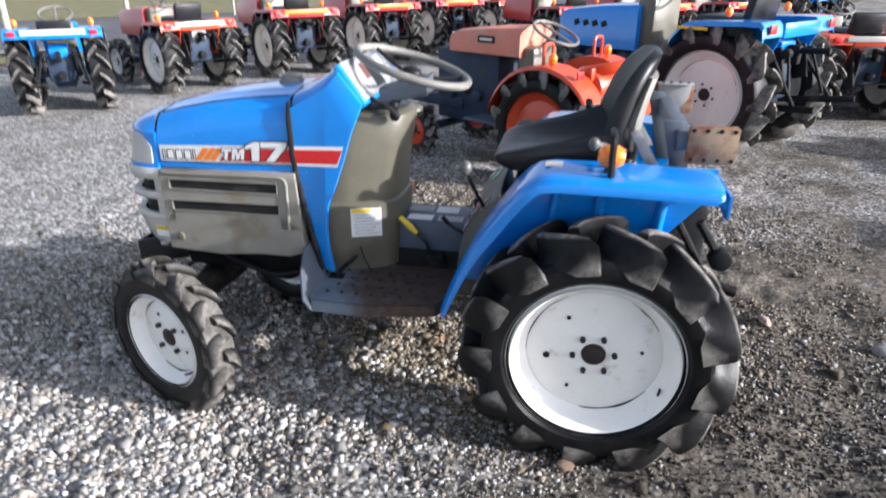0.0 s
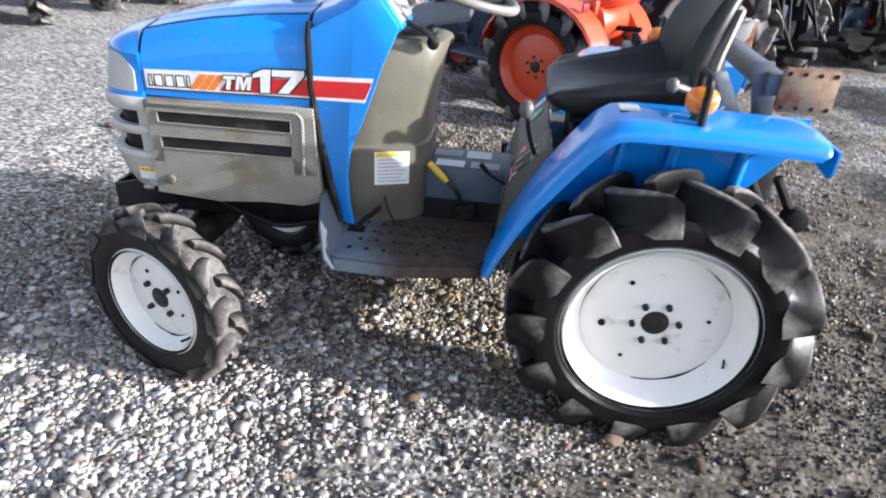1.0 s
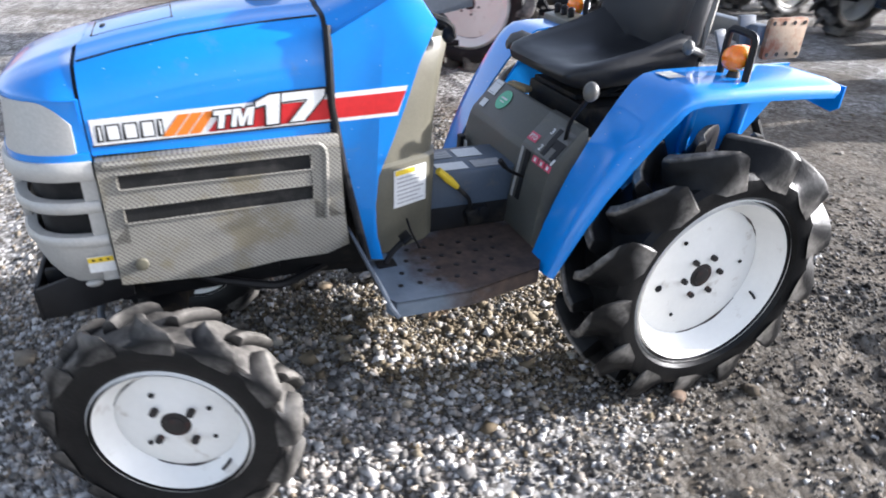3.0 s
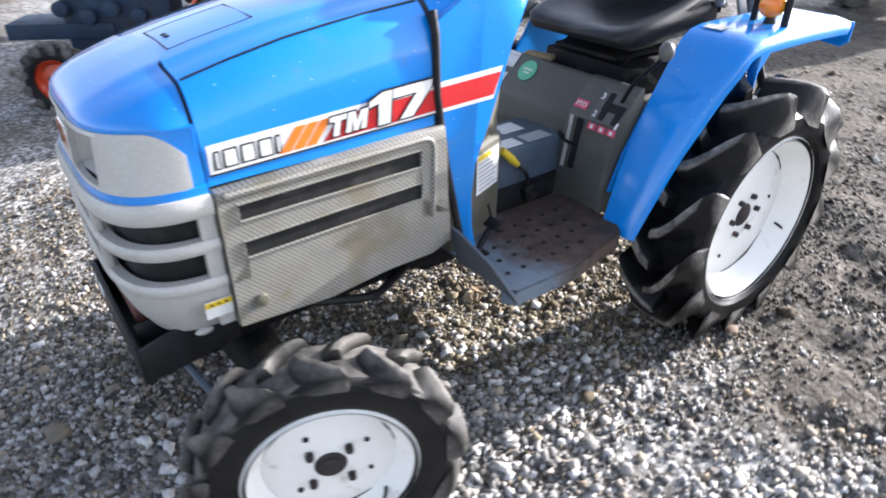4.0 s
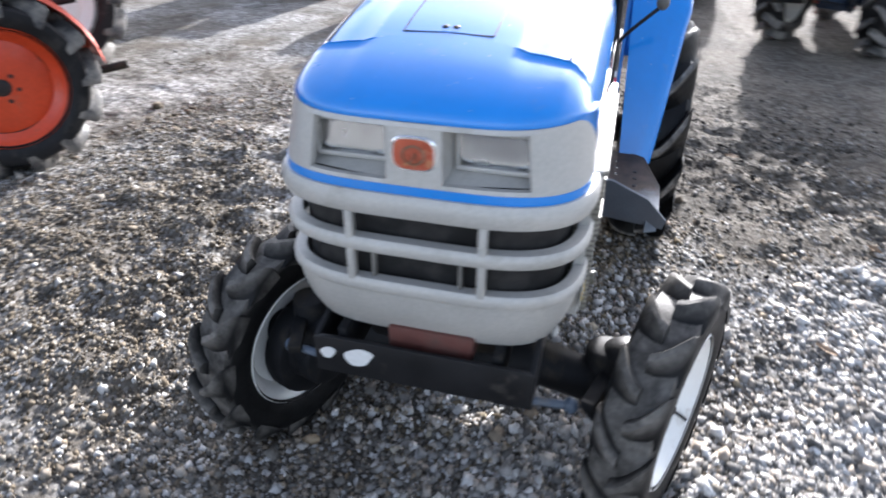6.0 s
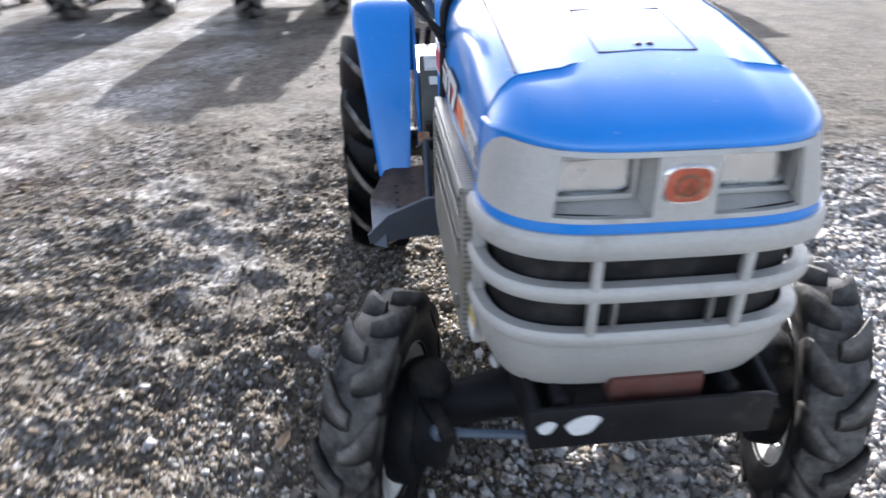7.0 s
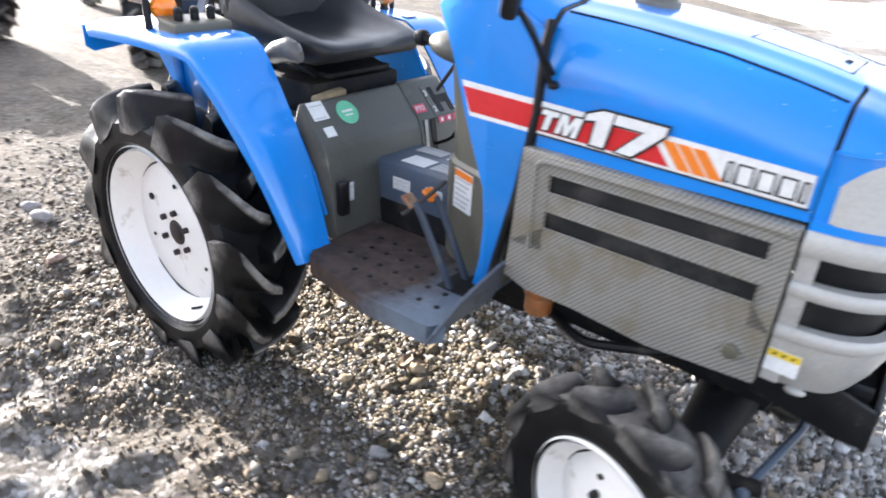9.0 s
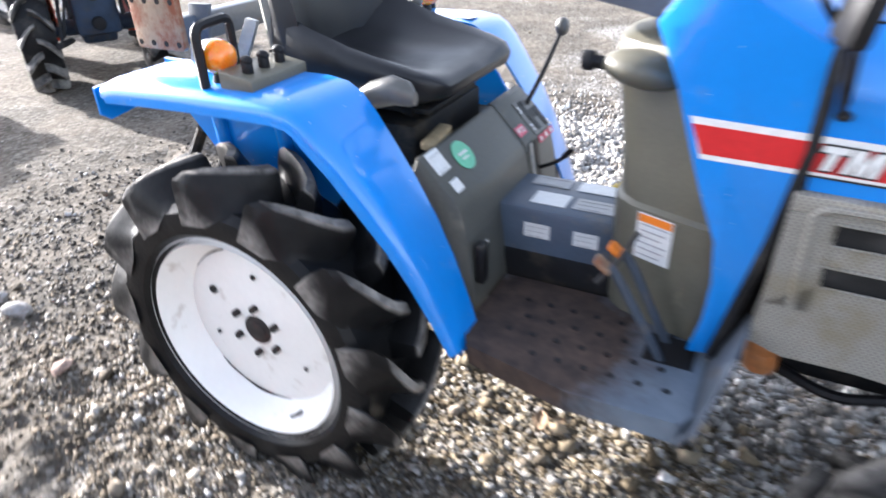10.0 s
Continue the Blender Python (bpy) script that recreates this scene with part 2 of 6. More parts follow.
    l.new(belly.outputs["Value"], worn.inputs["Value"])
    pale = n.new("ShaderNodeMapRange")
    pale.inputs["From Min"].default_value, pale.inputs["From Max"].default_value, pale.inputs["To Min"].default_value, pale.inputs["To Max"].default_value = -3.2, -1.4, -0.10, 0.0
    l.new(sep.outputs[0], pale.inputs["Value"])
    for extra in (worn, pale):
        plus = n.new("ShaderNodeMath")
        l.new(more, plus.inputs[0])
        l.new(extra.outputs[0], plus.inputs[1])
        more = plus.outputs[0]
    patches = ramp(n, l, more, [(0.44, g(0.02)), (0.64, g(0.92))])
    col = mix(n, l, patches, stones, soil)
    l.new(col, b.inputs["Base Color"])
    b.inputs["Roughness"].default_value = 0.92
    b.inputs["Specular IOR Level"].default_value = 0.12
    h = mix(n, l, 0.5, v.outputs["Distance"], v2.outputs["Distance"])
    h = mix(n, l, 0.3, h, warp)
    h = mix(n, l, 0.35, h, noise_tex(n, l, co, 70, 6, 0.7))
    bump_to(n, l, h, b, 1.0, -0.020)
    return m


def glass(name, colour=(1, 1, 1), rough=0.05, ior=1.45):
    m, n, l, b = nodes_of(name)
    b.inputs["Base Color"].default_value = (*colour, 1)
    b.inputs["Transmission Weight"].default_value, b.inputs["Roughness"].default_value, b.inputs["IOR"].default_value = 1.0, rough, ior
    return m


BLUE = surface("blue_paint", (0.008, 0.215, 0.67), 0.34, 0.0, 0.08, 3.0, (0.10, 0.22, 0.47), (0.60, 0.90), 16, 0.04, 60, 0.95, 0.55, ((0.5, 0.57, 0.66), 38, 0.030), fine_mix=0.08, spec=0.3, coat_rough=0.12)
SILVER = surface("silver_grey_plastic", (0.46, 0.448, 0.415), 0.40, 0.1, 0.08, 6, (0.26, 0.24, 0.20), (0.58, 0.8), 8, 0.06, 160)
HOLED = perforated("dimpled_grey_plastic", (0.285, 0.272, 0.236))
OLIVE = surface("olive_grey_plastic", (0.118, 0.110, 0.080), 0.42, 0, 0.15, 7, (0.30, 0.27, 0.2), (0.62, 0.85), 6, 0.08, 140)
OLIVE_DARK = surface("dark_olive_panel", (0.078, 0.079, 0.069), 0.5, 0, 0.15, 7, (0.2, 0.18, 0.14), (0.62, 0.85), 9, 0.1, 140)
BOXBLUE = surface("slate_blue_metal", (0.068, 0.092, 0.128), 0.45, 0, 0.15, 7, (0.17, 0.15, 0.12), (0.56, 0.75), 11, 0.08, 140)
PEDAL = surface("dark_slate_metal", (0.040, 0.054, 0.075), 0.5, 0, 0.15, 9, (0.12, 0.10, 0.08), (0.56, 0.75), 14, 0.1, 140)
FLOOR = floor_metal()
ZINC = surface("pale_zinc_steel", (0.33, 0.335, 0.33), 0.45, 0.3, 0.15, 8, (0.16, 0.13, 0.10), (0.6, 0.8), 14, 0.12, 120)
GREYSTEEL = surface("grey_painted_steel", (0.088, 0.104, 0.130), 0.45, 0.1, 0.15, 8, (0.13, 0.09, 0.065), (0.6, 0.75), 14, 0.12, 120)
BLACK = surface("black_plastic", (0.012, 0.012, 0.013), 0.45, 0, 0.3, 9, (0.10, 0.09, 0.075), (0.58, 0.8), 12, 0.1, 150, spec=0.2)
MESH = surface("black_grille_mesh", (0.016, 0.016, 0.016), 0.6, 0, 0.4, 20, (0.06, 0.055, 0.05), (0.5, 0.8), 10, 0.5, 320, spec=0.2)
IRON = surface("dark_oily_iron", (0.009, 0.0095, 0.011), 0.65, 0.1, 0.4, 9, (0.05, 0.042, 0.03), (0.52, 0.72), 10, 0.3, 70, spec=0.2)
FRONT_TYRE = tyre_rubber("front_tyre_rubber", 0.236, 0.250, 0.5)
FRONT_TREAD = tyre_rubber("front_tread_rubber", 0.256, 0.280, 0.6, 0.5, 0.0580)
REAR_TYRE = tyre_rubber("rear_tyre_rubber", 0.34, 0.36, 0.15, 0.34)
REAR_TREAD = tyre_rubber("rear_tread_rubber", 0.4025, 0.411, 0.8, 0.38, 0.1065, 1.25)
DUSTY = surface("dusty_rubber", (0.028, 0.028, 0.029), 0.6, 0, 0.35, 9, (0.24, 0.22, 0.19), (0.40, 0.66), 9, 0.3, 80)
SIDEWALL = surface("sidewall_rubber", (0.012, 0.012, 0.013), 0.5, 0, 0.3, 6, (0.07, 0.065, 0.055), (0.55, 0.8), 8, 0.1, 90, spec=0.2)
WHITE = surface("white_rim_paint", (0.80, 0.79, 0.75), 0.35, 0, 0.04, 5, (0.36, 0.30, 0.23), (0.60, 0.80), 15, 0.03, 60, fine_mix=0.06)
CREAM = surface("cream_rim_paint", (0.74, 0.71, 0.63), 0.45, 0, 0.08, 5, (0.35, 0.3, 0.24), (0.6, 0.8), 10, 0.06, 100)
VINYL = surface("black_vinyl", (0.013, 0.0135, 0.015), 0.40, 0, 0.2, 8, (0.055, 0.053, 0.05), (0.6, 0.85), 7, 0.15, 240, spec=0.35)
SEATBACK = surface("grey_seat_shell", (0.23, 0.22, 0.19), 0.5, 0, 0.12, 6, (0.12, 0.11, 0.09), (0.6, 0.8), 9, 0.1, 140)
GREYRUB = surface("worn_grey_rim_plastic", (0.16, 0.155, 0.14), 0.55, 0, 0.2, 8, (0.3, 0.28, 0.24), (0.5, 0.8), 9, 0.1, 140)
KNOB = surface("grey_knob_plastic", (0.10, 0.098, 0.09), 0.4, 0, 0.1, 10)
RED = surface("red_film", (0.55, 0.016, 0.018), 0.4, 0, 0.05, 9)
ORANGE_FILM = surface("orange_film", (0.75, 0.20, 0.015), 0.4, 0, 0.05, 9)
WHITE_FILM = surface("white_film", (0.72, 0.72, 0.70), 0.4, 0, 0.05, 9, (0.5, 0.48, 0.43), (0.62, 0.85), 20)
BLACK_FILM = surface("black_film", (0.012, 0.012, 0.012), 0.4, 0, 0.05, 9)
YELLOW = surface("yellow_film", (0.75, 0.53, 0.03), 0.45, 0, 0.08, 9)
GREEN = surface("green_film", (0.13, 0.50, 0.30), 0.45, 0, 0.08, 12)
PINK = surface("pink_red_film", (0.62, 0.07, 0.13), 0.45, 0, 0.08, 12)
PRINT = surface("grey_print", (0.38, 0.38, 0.38), 0.5, 0, 0.1, 12)
RUST = surface("rusty_plate", (0.28, 0.20, 0.13), 0.7, 0.2, 0.2, 14, (0.20, 0.065, 0.028), (0.45, 0.6), 16, 0.3, 90)
OXIDE = surface("red_oxide_iron", (0.12, 0.04, 0.03), 0.7, 0.1, 0.3, 12, (0.06, 0.05, 0.04), (0.5, 0.7), 12, 0.3, 70)
CHROME = surface("bright_reflector", (0.75, 0.75, 0.76), 0.16, 1.0, 0.05, 12, bump=0.02)
BOLT = surface("rusted_bolt", (0.026, 0.023, 0.022), 0.6, 0.3, 0.2, 20, (0.10, 0.035, 0.026), (0.54, 0.72), 30)
AMBER = surface("amber_lens", (1.0, 0.25, 0.008), 0.2, 0, 0.06, 20, coat=0.6, bump=0.3, bump_scale=200)
lit = AMBER.node_tree.nodes["Principled BSDF"].inputs
lit["Subsurface Weight"].default_value, lit["Subsurface Scale"].default_value = 0.85, 0.06
CLEAR = surface("milky_clear_lens", (0.72, 0.70, 0.70), 0.15, 0, 0.05, 10, coat=0.6)
REFLECTOR = surface("lamp_bowl", (0.62, 0.62, 0.62), 0.24, 1.0, 0.05, 12, bump=0.0, fine_mix=0.0)
EMBLEM = surface("emblem_enamel", (0.42, 0.075, 0.03), 0.3, 0.0, 0.15, 40, (0.5, 0.28, 0.12), (0.55, 0.75), 60, coat=0.5)
DASHGLASS = surface("dash_plastic", (0.34, 0.35, 0.37), 0.10, 0, 0.25, 14, (0.14, 0.14, 0.15), (0.5, 0.6), 7, 0.02, 60, 1.0)
BOWL = surface("amber_brown_bowl", (0.40, 0.15, 0.045), 0.35, 0, 0.15, 20, (0.16, 0.10, 0.06), (0.5, 0.75), 30, coat=0.4)
FOAM = surface("tan_foam", (0.27, 0.21, 0.12), 0.9, 0, 0.2, 30)
LENS = glass("lamp_glass", (0.97, 0.98, 0.98), 0.0, 1.2)
ORANGE = surface("orange_tractor_paint", (0.58, 0.058, 0.013), 0.38, 0, 0.1, 4, (0.30, 0.12, 0.07), (0.62, 0.85), 9, 0.05, 60, 0.3)
FADED = surface("faded_salmon_paint", (0.60, 0.20, 0.13), 0.5, 0, 0.12, 4, (0.5, 0.30, 0.23), (0.5, 0.8), 9, 0.05, 60)
REDP = surface("red_tractor_paint", (0.40, 0.022, 0.024), 0.35, 0, 0.1, 4, (0.20, 0.06, 0.05), (0.62, 0.85), 9, 0.05, 60, 0.3)
NAVY = surface("dark_blue_engine_paint", (0.028, 0.046, 0.08), 0.5, 0, 0.25, 9, (0.06, 0.055, 0.05), (0.5, 0.75), 10, 0.2, 70, spec=0.2)
ASPHALT = surface("asphalt", (0.075, 0.078, 0.085), 0.85, 0, 0.2, 0.7, (0.11, 0.11, 0.11), (0.5, 0.75), 1.5, 0.4, 60)
CONCRETE = surface("pale_concrete", (0.46, 0.42, 0.36), 0.85, 0, 0.12, 1.2, (0.33, 0.30, 0.25), (0.5, 0.8), 3, 0.3, 60)
DRYGRASS = surface("dry_grass", (0.17, 0.15, 0.06), 0.9, 0, 0.35, 2.0, (0.09, 0.10, 0.035), (0.45, 0.65), 5, 0.6, 60)
WOODPOLE = surface("weathered_pole", (0.33, 0.31, 0.27), 0.7, 0, 0.2, 9, (0.2, 0.18, 0.14), (0.5, 0.75), 12, 0.2, 90)
GROUND = ground_mat()
STONES = stone_mat("gravel_stones", [(0.0, (0.0792, 0.073, 0.0642)), (0.22, (0.132, 0.125, 0.114)), (0.4, (0.246, 0.229, 0.198)), (0.58, (0.308, 0.246, 0.176)), (0.75, (0.396, 0.378, 0.352)), (0.93, (0.546, 0.537, 0.519))])
SOIL_STONES = stone_mat("soil_stones", [(0.0, (0.070, 0.057, 0.042)), (0.35, (0.127, 0.106, 0.078)), (0.6, (0.182, 0.149, 0.108)), (0.8, (0.24, 0.208, 0.164)), (0.96, (0.37, 0.345, 0.30))], 0.35)
BROWN_STONES = stone_mat("brown_stones", [(0.0, (0.085, 0.066, 0.042)), (0.3, (0.16, 0.128, 0.084)), (0.55, (0.24, 0.196, 0.132)), (0.8, (0.31, 0.265, 0.19)), (0.95, (0.42, 0.39, 0.33))], 0.3)
# stone colours darkened to go with the shade painted near (1.2, 1.7)
SHADE_STONES = stone_mat("shaded_stones", [(0.0, (0.012, 0.011, 0.010)), (0.4, (0.04, 0.036, 0.032)), (0.7, (0.085, 0.078, 0.07)), (0.95, (0.28, 0.27, 0.26))], 0.5)
PALE_STONES = stone_mat("pale_gravel_stones", [(0.0, (0.10, 0.096, 0.09)), (0.2, (0.23, 0.222, 0.21)), (0.45, (0.38, 0.367, 0.35)), (0.6, (0.41, 0.35, 0.285)), (0.75, (0.53, 0.515, 0.495)), (0.95, (0.72, 0.71, 0.69))], 0.4)
ROCK = {k: surface(k + "_rock", c, 0.85, 0, 0.25, 30, (0.12, 0.10, 0.08), (0.5, 0.75), 40, 0.5, 120, spec=0.2) for k, c in (("tan", (0.42, 0.33, 0.22)), ("brown", (0.17, 0.12, 0.085)), ("pink", (0.40, 0.29, 0.24)), ("grey", (0.30, 0.29, 0.28)))}
LEAF = surface("dry_leaf", (0.27, 0.185, 0.115), 0.8, 0, 0.3, 20)


# ---- building helpers ----
def part(name, bm, material, parent=None, label="", sharp=38, at=None):
    """Links a bmesh as one mesh object under a thing or a part."""
    bmesh.ops.recalc_face_normals(bm, faces=bm.faces[:])
    me = bpy.data.meshes.new(name)
    bm.to_mesh(me)
    bm.free()
    me.polygons.foreach_set("use_smooth", [True] * len(me.polygons))
    me.set_sharp_from_angle(angle=radians(sharp))
    me.materials.append(material)
    ob = new(name, me)
    if parent:
        ob.parent = parent
    if at is not None:
        ob.matrix_basis = at
    return tagged(ob, label)


def box(bm, c, s, turn=(0, 0, 0), bevel=0.004):
    m = pose(*c, *turn) @ Matrix.Diagonal((*s, 1))
    made = bmesh.ops.create_cube(bm, size=1, matrix=m)["verts"]
    if bevel:
        edges = list({e for v in made for e in v.link_edges})
        bmesh.ops.bevel(bm, geom=edges, offset=min(bevel, min(s) * 0.4), segments=2, affect="EDGES", profile=0.5)
    return bm


def prism(bm, pts, axis, a, b, bevel=0.0):
    """A polygon drawn across an axis, thick from a to b along it. Axis y: points are (x, z); x: (y, z); z: (x, y)."""
    put = {"y": lambda u, v, d: (u, d, v), "x": lambda u, v, d: (d, u, v), "z": lambda u, v, d: (u, v, d)}[axis]
    lo, hi = [bm.verts.new(put(u, v, a)) for u, v in pts], [bm.verts.new(put(u, v, b)) for u, v in pts]
    k = len(pts)
    bm.faces.new(lo[::-1])
    bm.faces.new(hi)
    for i in range(k):
        bm.faces.new((lo[i], lo[(i + 1) % k], hi[(i + 1) % k], hi[i]))
    if bevel:
        edges = list({e for v in lo + hi for e in v.link_edges})
        bmesh.ops.bevel(bm, geom=edges, offset=bevel, segments=2, affect="EDGES", profile=0.5, clamp_overlap=True)
    return bm


def loft(bm, rings, closed=True, caps=True):
    rows = [[bm.verts.new(p) for p in r] for r in rings]
    k = len(rows[0])
    for a, b in zip(rows, rows[1:]):
        for i in range(k if closed else k - 1):
            j = (i + 1) % k
            bm.faces.new((a[i], a[j], b[j], b[i]))
    if caps and closed:
        bm.faces.new(rows[0][::-1])
        bm.faces.new(rows[-1])
    return bm


def tube(bm, path, r, n=8):
    path = [Vector(p) for p in path]
    rings, side = [], None
    for i, p in enumerate(path):
        d = (path[min(i + 1, len(path) - 1)] - path[max(i - 1, 0)]).normalized()
        if side is None:
            side = d.orthogonal().normalized()
        side = (side - d * side.dot(d)).normalized()
        up = d.cross(side)
        rr = r[i] if isinstance(r, (list, tuple)) else r
        rings.append([p + (side * math.cos(a) + up * math.sin(a)) * rr for a in (2 * math.pi * k / n for k in range(n))])
    return loft(bm, rings)


def bend(path, r=0.02, n=4):
    """The path with its corners rounded."""
    pts = [Vector(p) for p in path]
    out = [pts[0]]
    for a, b, c in zip(pts, pts[1:], pts[2:]):
        da, dc = (a - b), (c - b)
        k = min(r, da.length * 0.45, dc.length * 0.45)
        s, e = b + da.normalized() * k, b + dc.normalized() * k
        out += [(s.lerp(b, u)).lerp(b.lerp(e, u), u) for u in (i / n for i in range(n + 1))]
    return out + [pts[-1]]


def lathe(bm, profile, n=48, closed=False):
    """Turns (radius, y) round the y axis."""
    rings = [[(r * math.cos(a), y, r * math.sin(a)) for a in (2 * math.pi * k / n for k in range(n))] for r, y in profile]
    if closed:
        rings.append(rings[0])
    loft(bm, rings, caps=False)
    if closed:
        bmesh.ops.remove_doubles(bm, verts=bm.verts[:], dist=1e-6)
    return bm


def disc(bm, c, r, depth, axis="y", n=16, bevel=0.0):
    turn = {"y": (90, 0, 0), "x": (0, 90, 0), "z": (0, 0, 0)}[axis]
    made = bmesh.ops.create_cone(bm, cap_ends=True, segments=n, radius1=r, radius2=r, depth=depth, matrix=pose(*c, *turn))["verts"]
    if bevel:
        edges = [e for e in {e for v in made for e in v.link_edges} if len(e.link_faces) == 2 and any(len(f.verts) > 4 for f in e.link_faces)]
        bmesh.ops.bevel(bm, geom=edges, offset=bevel, segments=2, affect="EDGES", profile=0.5)
    return bm


def ball(bm, c, s, turn=(0, 0, 0), u=14, v=9):
    bmesh.ops.create_uvsphere(bm, u_segments=u, v_segments=v, radius=1, matrix=pose(*c, *turn) @ Matrix.Diagonal((*s, 1)))
    return bm


def B():
    return bmesh.new()


def empty(name, at):
    ob = new(name)
    ob.empty_display_size = 0.1
    ob.matrix_basis = at
    return ob


def ring_yz(half):
    """A closed outline across x from its left half, top last."""
    return half + [(x, -y, z) for x, y, z in reversed(half) if abs(y) > 1e-6]


# ---- wheels ----
def tyre_mesh(bm, r_body, r_rim, w, r_lug, lugs, roll, lug_w=0.03, reach=0.30, deep=0.93, lugs_only=False, foot=1.9):
    """Carcass of width w round the y axis and two rows of slanted lugs; roll: +1 or -1, the way the lugs lead."""
    h = w / 2
    if not lugs_only:
        prof = [(r_rim, -h * 0.72), (r_rim + 0.25 * (r_body - r_rim), -h * 0.95), (r_rim + 0.6 * (r_body - r_rim), -h), (r_body - 0.018, -h * 0.97), (r_body - 0.004, -h * 0.82), (r_body, 0),
                (r_body - 0.004, h * 0.82), (r_body - 0.018, h * 0.97), (r_rim + 0.6 * (r_body - r_rim), h), (r_rim + 0.25 * (r_body - r_rim), h * 0.95), (r_rim, h * 0.72)]
        lathe(bm, prof, 56)
        return bm
    # each lug: how far out, lag, height, width of its crown, run of its long hollow flank
    steps = [(-0.06, 0.0, 1.0, 0.7, 0.35), (0.2, 0.10, 1.004, 0.8, 0.5), (0.45, 0.31, 1.002, 0.9, 0.7), (0.68, 0.56, 0.997, 1.05, 0.9), (0.86, 0.78, 0.987, 1.15, 1.0), (0.97, 0.92, 0.955, 1.0, 0.95), (1.045, 1.0, 0.0, 0.6, 0.6)]
    for side in (1, -1):
        for k in range(lugs):
            t0 = 2 * math.pi * (k + (0.5 if side < 0 else 0)) / lugs
            rings = []
            for f, lag, top, wide, run in steps:
                t = t0 - roll * reach * lag
                if f < 1:
                    rt = r_lug * top
                    rb = min(r_body - 0.012, rt - 0.012) if f < 0.9 else r_body * 0.955
                else:
                    # the outer end runs out to a tip on the side wall
                    rt, rb = r_body * deep + 0.008, r_body * deep - 0.012
                wt = lug_w * wide * 0.5 / r_lug
                far = lug_w * 0.58 * foot * run / r_lug
                hh = rt - rb
                prof = ((rb, -1.5 * wt), (rb + 0.5 * hh, -1.22 * wt), (rt - 0.10 * hh, -wt), (rt, -0.72 * wt), (rt - 0.01 * hh, 0.5 * wt), (rt - 0.12 * hh, wt), (rb + 0.56 * hh, wt + 0.25 * far), (rb + 0.26 * hh, wt + 0.52 * far), (rb + 0.07 * hh, wt + 0.8 * far), (rb, wt + far))
                rings.append([(r * math.cos(t + roll * q), side * f * h, r * math.sin(t + roll * q)) for r, q in prof])
            loft(bm, rings)
    return bm


